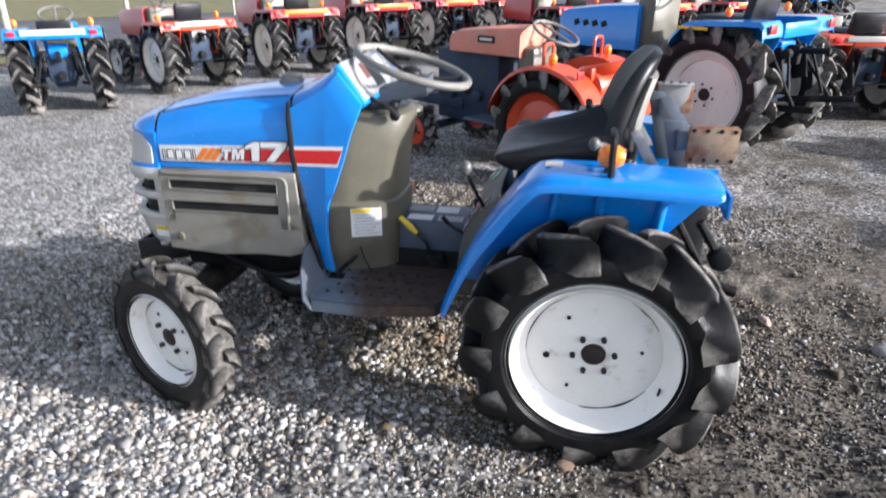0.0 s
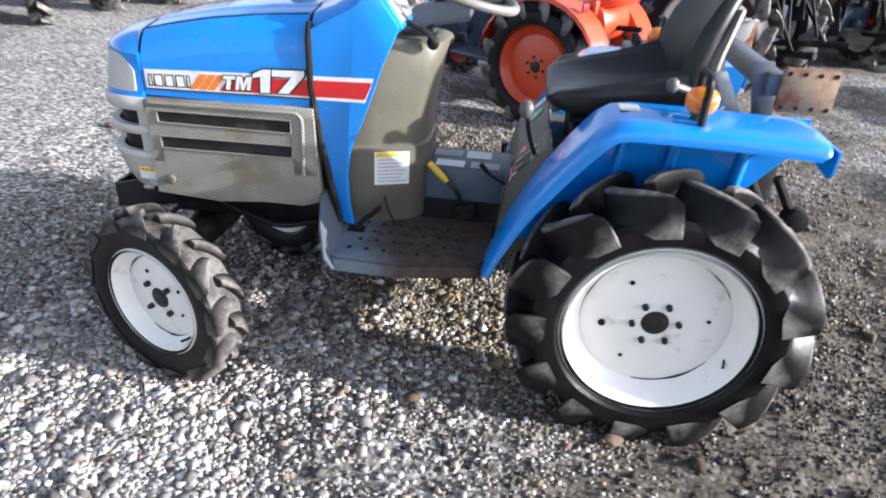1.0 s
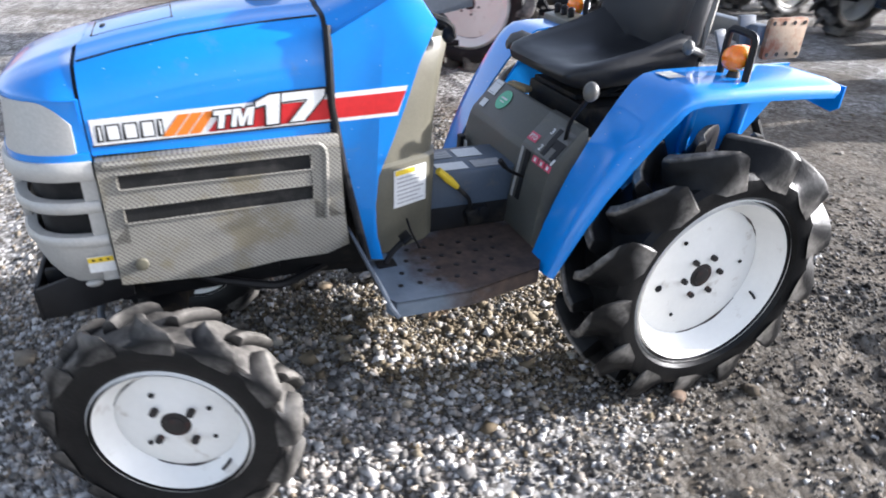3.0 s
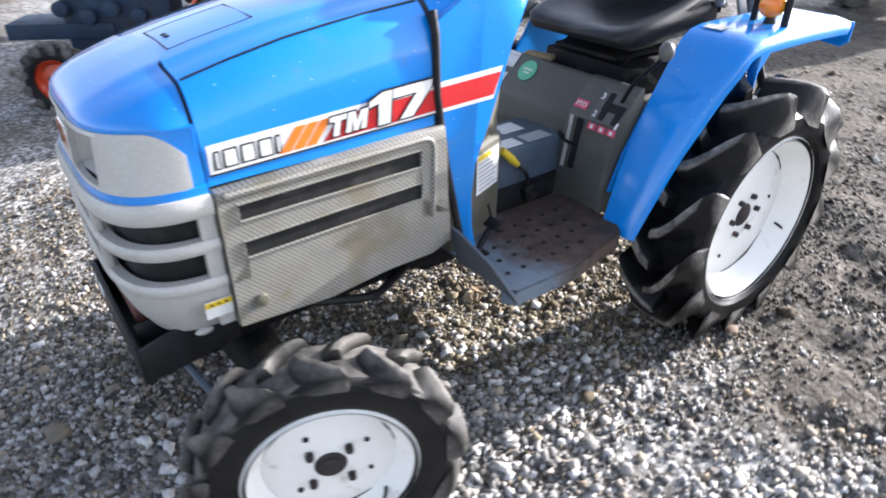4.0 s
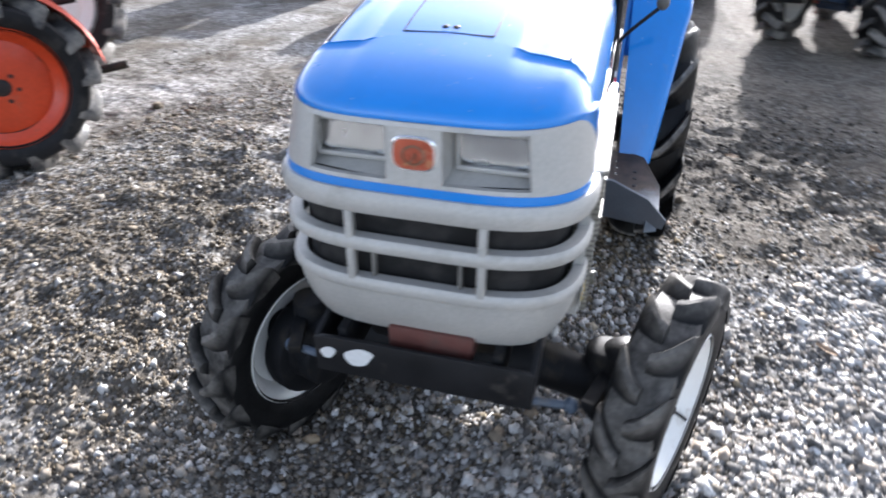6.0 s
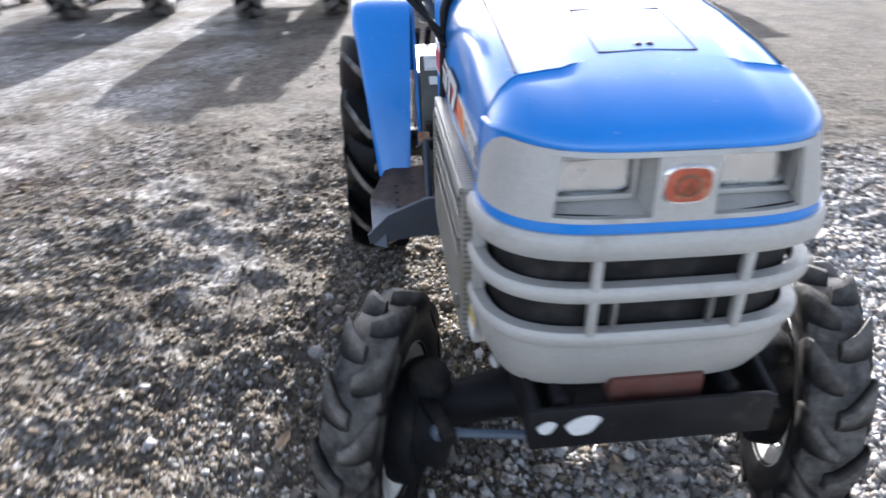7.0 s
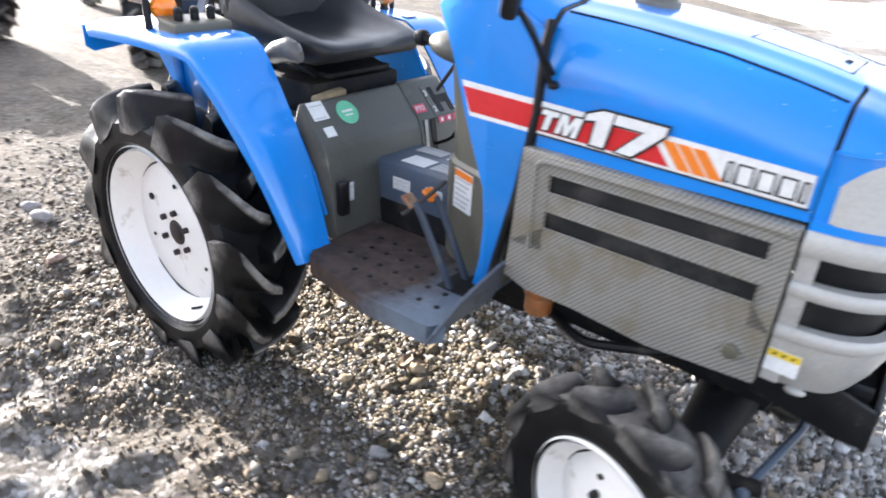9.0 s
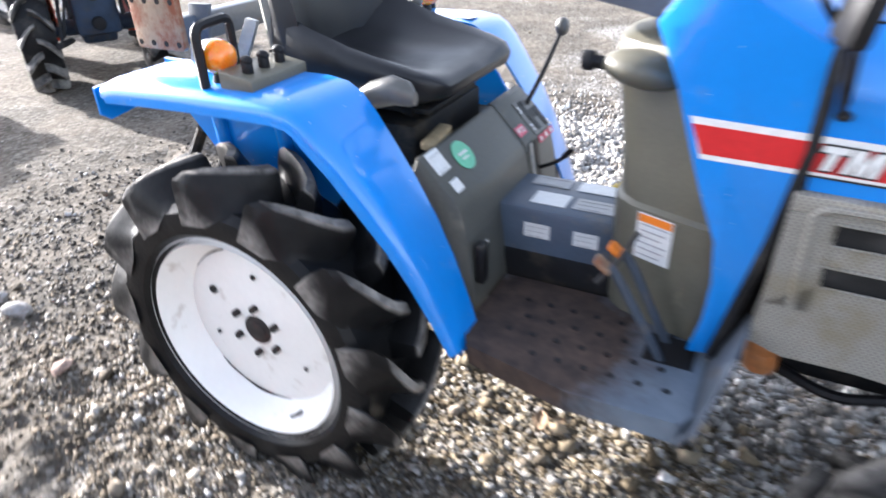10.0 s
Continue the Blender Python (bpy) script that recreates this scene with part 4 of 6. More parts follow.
emb = part("emblem", em, CHROME, tractor, "red oval emblem with a bright rim")
em = B()
loft(em, [[(1.664 + d, 0.033 * f * math.copysign(abs(math.cos(a)) ** 0.6, math.cos(a)), 0.872 + 0.025 * f * math.copysign(abs(math.sin(a)) ** 0.6, math.sin(a))) for a in (2 * math.pi * k / 28 for k in range(28))] for d, f in ((-0.004, 1.0), (0.001, 0.97))])
part("emblem_face", em, EMBLEM, emb)
em = B()
tube(em, [(1.6655, 0.017 * math.cos(a), 0.871 + 0.0145 * math.sin(a)) for a in (2 * math.pi * k / 20 for k in range(21))], 0.0022, 6)
tube(em, [(1.6655, -0.006, 0.856), (1.6655, 0.004, 0.876), (1.6655, 0.008, 0.859)], 0.002, 6)
part("emblem_ring", em, RUST, emb)

for s in (1, -1):
    tab = ball(B(), (1.552, s * 0.232, 0.508), (0.018, 0.008, 0.008))
    part("skirt_tab", tab, SILVER, tractor, "small pale plastic tab under the grille")

# front grille: three bars, posts, skirt, dark mesh behind
part("grille_bar", band(B(), bar(0.766, 0.805, 0.016)), SILVER, tractor, "silver-grey wraparound grille bar", 45)
part("grille_bar", band(B(), bar(0.694, 0.719, 0.013)), SILVER, tractor, "", 45)
part("grille_bar", band(B(), bar(0.615, 0.640, 0.012)), SILVER, tractor, "", 45)
skirt = B()
band(skirt, [(-0.012, 0.618), (0.006, 0.618), (0.001, 0.585), (-0.010, 0.55), (-0.030, 0.512), (-0.045, 0.512)])
part("grille_skirt", skirt, SILVER, tractor, "silver-grey lower lip of the grille", 45)
for s in (1, -1):
    part("grille_column", band(B(), [(-0.012, 0.53), (0.005, 0.53), (0.005, 0.79), (-0.012, 0.79)], lambda x, y: x < 1.53 and y * s > 0), SILVER, tractor, "", 45)
for y in (0.112, -0.112):
    pb = B()
    box(pb, (1.664, y, 0.705), (0.016, 0.014, 0.15), bevel=0.003)
    part("grille_post", pb, SILVER, tractor)
part("grille_mesh", band(B(), [(-0.030, 0.60), (-0.022, 0.60), (-0.022, 0.80), (-0.030, 0.80)]), MESH, tractor, "black mesh behind the grille bars")
for y in (0.075, -0.075):
    pb = B()
    box(pb, (1.655, y, 0.667), (0.012, 0.006, 0.06), bevel=0.001)
    part("radiator_strut", pb, GREYRUB, tractor)


def side_panel(s):
    """Grey engine side panel with two long slots."""
    y0, y1 = s * 0.236, s * 0.280
    a, b = min(y0, y1), max(y0, y1)
    bm = B()
    lowz = lambda x: float(np.interp(x, [0.985, 1.06, 1.15, 1.3, 1.49], [0.54, 0.515, 0.522, 0.508, 0.520]))
    prism(bm, [(0.998, 0.790), (1.492, 0.786), (1.492, 0.806), (1.0, 0.818)], "y", a, b, 0.003)
    prism(bm, [(0.992, 0.62), (1.062, 0.62), (1.066, 0.790), (0.998, 0.790)], "y", a, b, 0)
    prism(bm, [(1.456, 0.62), (1.492, 0.62), (1.492, 0.786), (1.456, 0.786)], "y", a, b, 0)
    prism(bm, [(1.066, 0.707), (1.456, 0.701), (1.456, 0.742), (1.066, 0.744)], "y", a, b, 0)
    prism(bm, [(0.985, lowz(0.985)), (1.04, lowz(1.04)), (1.15, lowz(1.15)), (1.3, lowz(1.3)), (1.492, lowz(1.49)), (1.492, 0.62), (1.456, 0.665), (1.066, 0.670), (0.992, 0.62)], "y", a, b, 0)
    prism(bm, [(1.066, 0.781), (1.456, 0.776), (1.456, 0.787), (1.066, 0.790)], "y", a, b, 0)
    p = part("side_panel", bm, HOLED, tractor, "grey dimpled side panel with two long slots", 30)
    fb = B()
    yo = s * 0.282
    for za, zb, zc, zd in ((0.744, 0.742, 0.776, 0.781), (0.670, 0.665, 0.701, 0.707)):
        path = [(1.064, yo, za), (1.458, yo, zb), (1.458, yo, zc), (1.064, yo, zd), (1.064, yo, za)]
        tube(fb, path, 0.0022, 6)
    tube(fb, bend([(1.035, yo - s * 0.002, 0.62), (1.03, yo - s * 0.002, 0.803), (1.478, yo - s * 0.002, 0.797)], 0.03), 0.006, 8)
    part("slot_rim", fb, HOLED, p)
    mb = B()
    box(mb, (1.262, s * 0.2735, 0.725), (0.42, 0.006, 0.16), bevel=0)
    part("slot_mesh", mb, MESH, p, "black mesh inside the slots")
    kb = B()
    disc(kb, (1.445, s * 0.283, 0.566), 0.014, 0.012, "y", 18, 0.003)
    part("latch_knob", kb, OLIVE, p)


for s in (1, -1):
    side_panel(s)

# cowl behind the hood: top shell, slanted side cheeks, dark gap in front
cowl = B()
rings = []
for x, top, wide, fall in ((1.004, 1.080, 0.257, 1.0), (0.95, 1.10, 0.257, 0.85), (0.90, 1.130, 0.256, 0.6), (0.87, 1.150, 0.254, 0.45), (0.850, 1.163, 0.252, 0.40)):
    lowz = float(np.interp(x, [0.81, 0.85, 0.9, 1.0], [1.045, 1.02, 0.97, 0.90]))
    k_ = wide - 0.257
    rings.append(ring_yz([(x, wide, lowz)] + [(x, h + k_ if h else 0.0, max(top - d * fall, lowz + 0.002)) for h, d in reversed(list(zip(HALF, DROP)))]))
loft(cowl, rings)
part("cowl", cowl, BLUE, tractor, "blue cowl behind the hood", 32)
for s in (1, -1):
    ck = prism(B(), [(1.004, 1.03), (1.003, 0.88), (0.975, 0.72), (0.928, 0.472), (0.892, 0.466), (0.908, 0.54), (0.914, 0.62), (0.905, 0.70), (0.868, 0.78), (0.838, 0.86), (0.806, 0.955), (0.764, 1.046), (0.838, 1.143), (0.88, 1.09)], "y", min(s * 0.238, s * 0.2585), max(s * 0.238, s * 0.2585), 0.003)
    part("cowl_cheek", ck, BLUE, tractor, "blue slanted side cheek of the cowl")
    part("cowl_gasket", tube(B(), [(1.008, s * 0.245, 1.045), (1.009, s * 0.258, 1.0), (1.008, s * 0.2585, 0.88), (0.985, s * 0.2585, 0.72), (0.934, s * 0.2585, 0.475)], 0.0095, 8), BLACK, tractor)
part("cowl_gasket", loft(B(), [hood_ring(x, 0.9, 0.2575, -0.0015) for x in (1.002, 1.014)]), BLACK, tractor)

# dash: sloping instrument panel, pedestal, column, wheel
dash = prism(B(), [(0.856, 1.158), (0.844, 1.163), (0.758, 1.043), (0.772, 1.030), (0.85, 1.07)], "y", -0.237, 0.237, 0.005)
dsh = part("dashboard", dash, BLUE, tractor, "blue dashboard hood over the instruments")
face = B()
prism(face, [(0.847, 1.162), (0.842, 1.167), (0.762, 1.055), (0.768, 1.050)], "y", -0.218, 0.218, 0.002)
part("instrument_panel", face, DASHGLASS, dsh, "pale printed instrument panel under clear plastic")
for y, w, u0, u1, m in ((0.165, 0.05, 0.15, 0.85, SILVER), (0.115, 0.03, 0.15, 0.85, PRINT), (0.07, 0.04, 0.2, 0.6, OXIDE), (0.0, 0.09, 0.12, 0.88, BLACK_FILM), (-0.10, 0.07, 0.15, 0.85, PRINT)):
    fb = B()
    p0, p1 = Vector((0.844, y, 1.1675)), Vector((0.763, y, 1.0555))
    a, b = p0.lerp(p1, u0), p0.lerp(p1, u1)
    mid = (a + b) / 2 + Vector((-0.0008, 0, 0.0006))
    box(fb, mid, ((a - b).length, w, 0.003), (0, -54.1, 0), 0.001)
    part("gauge", fb, m, dsh)
ped = B()
rings = []
for z, xr, hy, xf in ((0.45, 0.700, 0.207, 0.93), (0.55, 0.700, 0.209, 0.94), (0.66, 0.696, 0.207, 0.95), (0.690, 0.696, 0.205, 0.95), (0.697, 0.703, 0.197, 0.95), (0.78, 0.697, 0.194, 0.95), (0.90, 0.678, 0.187, 0.93), (0.96, 0.664, 0.182, 0.91), (0.985, 0.668, 0.172, 0.90), (0.995, 0.685, 0.155, 0.88)):
    half = [(xf, hy), (xr + 0.18, hy - 0.004), (xr + 0.145, hy - 0.0155), (xr + 0.045, hy - 0.0525), (xr + 0.015, hy - 0.08), (xr, hy - 0.12), (xr - 0.002, 0)]
    rings.append([(x, y, z) for x, y in half] + [(x, -y, z) for x, y in reversed(half[:-1])])
loft(ped, rings)
part("pedestal", ped, OLIVE, tractor, "olive-grey plastic pedestal under the steering wheel", 35)
part("switch_housing", ball(B(), (0.735, -0.140, 0.945), (0.078, 0.052, 0.033), (0, 8, 8)), OLIVE, tractor)
cb = B()
loft(cb, [[(x, 0.075 * a, z + 0.028 * b) for a, b in ((-1, -1), (1, -1), (1, 0.6), (0.7, 1), (-0.7, 1), (-1, 0.6))] for x, z in ((0.79, 1.03), (0.70, 1.055), (0.60, 1.075))])
part("column_cover", cb, GREYSTEEL, tractor, "grey steering column cover")
part("steering_column", tube(B(), [(0.73, 0, 1.02), (0.655, 0, 1.125)], [0.024, 0.018], 12), BLACK, tractor)
WH = pose(0.66, 0, 1.131, 0, -16.5, 0)
sw = B()
R = 0.192
loft(sw, [[((R + 0.0135 * math.cos(b)) * math.cos(a), (R + 0.0135 * math.cos(b)) * math.sin(a), 0.0135 * math.sin(b)) for b in (2 * math.pi * j / 10 for j in range(10))] for a in (2 * math.pi * i / 48 for i in range(49))], caps=False)
steer = part("steering_wheel", sw, GREYRUB, tractor, "worn grey steering wheel", at=WH)
sp = B()
for a in (90, 210, 330):
    c, q = math.cos(radians(a)), math.sin(radians(a))
    tube(sp, [(0.02 * c, 0.02 * q, -0.03), (0.1 * c, 0.1 * q, -0.022), (0.19 * c, 0.19 * q, 0)], 0.007, 6)
ball(sp, (0, 0, -0.02), (0.036, 0.036, 0.02))
part("spokes", sp, BLACK, steer)
kb = tube(B(), [(0.668, -0.150, 0.952), (0.645, -0.153, 0.955)], 0.012, 10)
disc(kb, (0.636, -0.154, 0.956), 0.018, 0.024, "x", 16, 0.005)
part("switch_knob", kb, BLACK, tractor)
for x, y, z in ((0.70, 0.12, 1.02), (0.715, 0.05, 1.03), (0.69, 0.145, 0.995)):
    part("switch_knob", ball(B(), (x, y, z), (0.018, 0.016, 0.02)), BLACK, tractor)
ig = B()
tube(ig, bend([(0.76, 0.17, 1.05), (0.70, 0.18, 1.03), (0.68, 0.15, 0.99)], 0.03), 0.008, 6)
part("wiring", ig, BLACK, tractor)

# decals along the flanks
def zrow(x, v):
    """Height on the decal: v 0 at its lower edge, 1 at its upper."""
    lo, hi = np.interp(x, [0.84, 1.49], [0.8445, 0.8298]), np.interp(x, [0.84, 1.49], [0.912, 0.885])
    return float(lo + (hi - lo) * v)


def decal(name, pts, m, s, lift, label=""):
    """A film on the flank; pts: (x, v)."""
    y = s * (0.2588 + lift)
    return part(name, prism(B(), [(x, zrow(x, v)) for x, v in pts], "y", min(y, y - s * 0.0012), max(y, y - s * 0.0012)), m, tractor, label)


def lettering(text, m, wide, high, at, fat):
    """Plain characters fitted to a width and height."""
    cu = bpy.data.curves.new("text", "FONT")
    cu.body, cu.size, cu.offset, cu.extrude, cu.resolution_u, cu.space_character = text, 1.0, fat, 0.004, 4, 1.0 + fat * 2.2
    ob = bpy.data.objects.new("text", cu)
    scene.collection.objects.link(ob)
    bpy.context.view_layer.update()
    me = bpy.data.meshes.new_from_object(ob.evaluated_get(bpy.context.evaluated_depsgraph_get()))
    bpy.data.objects.remove(ob)
    co = np.array([v.co[:] for v in me.vertices])
    lo, hi = co.min(0), co.max(0)
    me.transform(Matrix.Diagonal((wide / (hi[0] - lo[0]), high / (hi[1] - lo[1]), 0.1, 1)) @ Matrix.Translation((-lo[0], -lo[1], 0)))
    me.materials.clear()
    me.materials.append(m)
    t = new("lettering", me)
    t.parent, t.matrix_basis = tractor, at
    return t


# the model's letters and figures, each outline (across, up) in a field of its own
FIGURES = (
    ([(0, 1), (0, 0.74), (0.14, 0.74), (0.14, 0), (0.29, 0), (0.29, 0.74), (0.43, 0.74), (0.43, 1)], 1.262, 0.092, 0.038, 0.22, 0.105),
    ([(0.47, 0), (0.47, 1), (0.66, 1), (0.735, 0.45), (0.81, 1), (1, 1), (1, 0), (0.87, 0), (0.87, 0.66), (0.79, 0), (0.68, 0), (0.60, 0.66), (0.60, 0)], 1.262, 0.092, 0.038, 0.22, 0.105),
    ([(0.12, 0), (0.30, 0), (0.37, 1), (0.22, 1), (0.01, 0.80), (0.00, 0.62), (0.15, 0.69)], 1.168, 0.146, 0.064, 0.17, 0.0),
    ([(0.46, 0), (0.67, 0), (1.0, 0.76), (1.02, 1), (0.395, 1), (0.375, 0.72), (0.76, 0.72)], 1.168, 0.146, 0.064, 0.17, 0.0),
)
for s in (1, -1):
    for a, b in ((1.012, 1.486), (0.856, 1.000)):
        a2, a1 = (a, a + 0.012) if a < 0.9 else (a, a)
        decal("decal", [(a2, 0), (b, 0), (b, 1), (a1 if a > 0.9 else a - 0.024, 1)], WHITE_FILM, s, 0.001, "white film strip along the flank")
        decal("decal", [(a2 + 0.0, 0.13), (min(b, 1.27), 0.13), (min(b, 1.235) if b > 1.1 else b, 0.83), (a1 if a > 0.9 else a - 0.020, 0.83)], RED, s, 0.0016, "red stripe")
    decal("decal", [(1.012, 0.0), (1.489, 0.0), (1.489, 0.06), (1.012, 0.05)], BLACK_FILM, s, 0.0019)
    for k in range(3):
        x = 1.285 + 0.026 * k
        decal("decal", [(x + 0.022, 0.13), (x, 0.13), (x - 0.036, 0.86), (x - 0.014, 0.86)], ORANGE_FILM, s, 0.0018, "orange slanted bar")
    # maker's mark as plain blocks
    for k, (w, n) in enumerate(((0.010, 1), (0.026, 1), (0.026, 1), (0.026, 1), (0.010, 1))):
        x0 = 1.476 - sum((0.010, 0.026, 0.026, 0.026, 0.010)[:k]) - 0.006 * k if s > 0 else 1.36 + sum((0.010, 0.026, 0.026, 0.026, 0.010)[:k]) + 0.006 * k
        d = -1 if s > 0 else 1
        decal("decal", [(x0 - 0.003 * -d * -1, 0.16), (x0 + d * w, 0.16), (x0 + d * w, 0.78), (x0, 0.78)], BLACK_FILM, s, 0.0018, "plain block of the maker's mark")
        decal("decal", [(x0 + d * 0.003, 0.22), (x0 + d * (w - 0.003), 0.22), (x0 + d * (w - 0.003), 0.72), (x0 + d * 0.003, 0.72)], WHITE_FILM, s, 0.0022)
    for pts, x, wide, high, v, slant in FIGURES:
        if s < 0:
            x = 1.106 if wide > 0.1 else 1.012
        for m, out, lift in ((BLACK_FILM, 0.0042 if wide > 0.1 else 0.003, 0.0028), (WHITE_FILM, 0.0, 0.0036)):
            ring = [((a * (1 - slant) + slant * b) * wide, b * high) for a, b in pts]
            area = sum(p[0] * q[1] - q[0] * p[1] for p, q in zip(ring, ring[1:] + ring[:1]))
            wider = []
            for (ax, ay), (bx, by), (cx, cy) in zip(ring[-1:] + ring[:-1], ring, ring[1:] + ring[:1]):
                d0, d1 = Vector((bx - ax, by - ay)).normalized(), Vector((cx - bx, cy - by)).normalized()
                n0, n1 = Vector((d0.y, -d0.x)), Vector((d1.y, -d1.x))
                step = (n0 + n1) / max(0.5, 1 + n0.dot(n1)) * (out if area > 0 else -out)
                wider.append((bx + step.x, by + step.y))
            part("figure", prism(B(), wider, "z", 0.0, 0.0006), m, tractor, at=pose(x, s * (0.2588 + lift), zrow(x, v), 0, 2.4, 0) @ pose(0, 0, 0, 90, 0, 180 if s > 0 else 0))




def label_on(c, w, h, turn, m, name="sticker", label="", lines=0, head=None, parent=None):
    """A thin film with its middle at c, its face towards the local -y before the turn; printed lines as bars."""
    st = part(name, box(B(), (0, 0, 0), (w, 0.0012, h), bevel=0), m, parent or tractor, label, at=pose(*c, *turn))
    if head:
        part("print_bar", box(B(), (0, -0.0012, h * 0.40), (w * 0.94, 0.0012, h * 0.16), bevel=0), head, st) if head is not YELLOW else part("print_bar", box(B(), (-w * 0.16, -0.0012, h * 0.42), (w * 0.6, 0.0012, h * 0.13), bevel=0), head, st)
    for k in range(lines):
        z = h * (0.27 - 0.66 * k / max(1, lines - 1))
        part("print_bar", box(B(), (-w * 0.04 * (k % 3), -0.0012, z), (w * (0.82 - 0.1 * (k % 3)), 0.0012, h * 0.035), bevel=0), PRINT, st)
    return st


label_on((0.7945, 0.1765, 0.626), 0.106, 0.104, (0, 0, 200.5), WHITE_FILM, label="white printed notice with a yellow heading", lines=7, head=YELLOW)
label_on((0.793, -0.1762, 0.638), 0.074, 0.096, (0, 0, -20.5), WHITE_FILM, label="white printed notice with an orange heading", lines=6, head=ORANGE_FILM)
for s in (1, -1):
    tag = label_on((1.523, s * 0.2685, 0.573), 0.052, 0.040, (6 * s, 0, 180 if s > 0 else 0), WHITE_FILM, label="small white and yellow label")
    part("print_bar", box(B(), (0, -0.0012, 0.0125), (0.050, 0.0012, 0.0125), bevel=0), YELLOW, tag)
    for k in range(3):
        part("print_bar", box(B(), (-0.014 + 0.014 * k, -0.0020, 0.0125), (0.006, 0.0008, 0.004), bevel=0), BLACK_FILM, tag)

# chassis, engine and front axle
part("gearbox_case", box(B(), (0.45, 0, 0.42), (1.0, 0.20, 0.18), bevel=0.02), IRON, tractor, "dark oily gearbox casing")
part("engine_sump", prism(box(B(), (1.15, 0, 0.47), (0.75, 0.30, 0.16), bevel=0.02), [(0.9, 0.36), (1.3, 0.40), (1.3, 0.50), (0.9, 0.50)], "y", -0.12, 0.12, 0.01), IRON, tractor)
part("engine_block", box(B(), (1.2, 0, 0.65), (0.5, 0.34, 0.30), bevel=0.02), IRON, tractor, "dark oily engine block")
part("axle_case", box(B(), (-0.02, 0, 0.455), (0.30, 0.30, 0.25), bevel=0.03), IRON, tractor)
for s in (1, -1):
    rail = B()
    box(rail, (1.40, s * 0.145, 0.47), (0.52, 0.018, 0.085), bevel=0.003)
    part("chassis_rail", rail, IRON, tractor)
    tube_b = tube(B(), bend([(1.02, s * 0.14, 0.41), (1.15, s * 0.2, 0.40), (1.32, s * 0.19, 0.45), (1.40, s * 0.16, 0.50)], 0.04), 0.011, 8)
    part("hose", tube_b, BLACK, tractor)
fl = B()
disc(fl, (1.02, -0.17, 0.435), 0.032, 0.05, "z", 18, 0.006)
disc(fl, (1.02, -0.17, 0.47), 0.036, 0.03, "z", 18, 0.004)
part("fuel_filter", fl, BOWL, tractor, "amber-brown fuel filter bowl")
bp = B()
prism(bp, [(-0.195, 0.42), (0.215, 0.42), (0.215, 0.497), (0.195, 0.502), (-0.175, 0.502), (-0.195, 0.497)], "x", 1.668, 1.678, 0.002)
for y in (-0.19, 0.21):
    prism(bp, [(1.672, 0.425), (1.672, 0.50), (1.60, 0.52), (1.48, 0.50), (1.48, 0.45), (1.60, 0.43)], "y", y - 0.005, y + 0.005, 0.001)
box(bp, (1.645, 0.01, 0.424), (0.06, 0.40, 0.008), bevel=0.002)
bumper = part("front_bumper", bp, BLACK, tractor, "black steel front bumper plate with a white paint patch")
pb = B()
for y, w, h in ((-0.168, 0.015, 0.013), (-0.108, 0.028, 0.020)):
    loft(pb, [[(x, y + w * f * math.cos(a) * (1 + 0.15 * math.sin(3 * a)), 0.466 + h * f * math.sin(a) + 0.2 * w * math.cos(a)) for a in (2 * math.pi * k / 20 for k in range(20))] for x, f in ((1.6775, 1), (1.6792, 0.97))])
part("paint_patch", pb, WHITE_FILM, bumper, "splash of white paint")
box_b = box(B(), (1.61, 0.02, 0.505), (0.08, 0.16, 0.05), bevel=0.008)
part("weight_bracket", box_b, OXIDE, tractor, "rusty red bracket behind the bumper")
fx = B()
tube(fx, [(1.434, -0.33, 0.30), (1.434, -0.2, 0.33), (1.434, 0, 0.345), (1.434, 0.2, 0.33), (1.434, 0.33, 0.30)], [0.045, 0.05, 0.07, 0.05, 0.045], 12)
box(fx, (1.434, 0, 0.38), (0.16, 0.14, 0.12), bevel=0.02)
part("front_axle", fx, IRON, tractor, "dark cast front axle")
for s in (1, -1):
    kb = B()
    disc(kb, (1.42, s * 0.335, 0.31), 0.042, 0.16, "z", 18, 0.012)
    ball(kb, (1.42, s * 0.35, 0.265), (0.065, 0.06, 0.075))
    tube(kb, [(1.42, s * 0.35, 0.265), (1.434 if s > 0 else 1.395, s * 0.44, 0.265)], 0.045, 14)
    box(kb, (1.50, s * 0.33, 0.345), (0.13, 0.03, 0.02), (0, 0, s * -18), 0.004)
    part("steering_knuckle", kb, IRON, tractor)
    gx_, gy_, gz_ = (1.424, 0.463, 0.267) if s > 0 else (1.362, -0.430, 0.222)
    gc = B()
    lathe(gc, [(0.0, 0.0), (0.085, 0.0), (0.105, -0.02), (0.108, -0.055), (0.095, -0.085), (0.06, -0.10), (0.0, -0.102)], 28)
    part("hub_gear_case", gc, IRON, tractor, "dusty dark cast gear case inside the front wheel", at=pose(gx_, gy_, gz_, 0, 0, -20) @ pose(0, 0, 0, 0, 0, 0 if s > 0 else 180) @ pose(0, -0.02, 0.02))
    kc = B()
    lathe(kc, [(0.0, 0.05), (0.03, 0.047), (0.048, 0.03), (0.052, 0.0), (0.055, -0.10), (0.0, -0.11)], 22)
    part("kingpin_case", kc, BLACK, tractor, at=pose(gx_, gy_ - s * 0.09, gz_ + 0.09, 90, 0, 0))
tr = B()
tube(tr, [(1.555, 0.28, 0.335), (1.58, 0.1, 0.345), (1.58, -0.1, 0.345), (1.535, -0.33, 0.335)], 0.009, 8)
ball(tr, (1.555, 0.28, 0.335), (0.015, 0.015, 0.018))
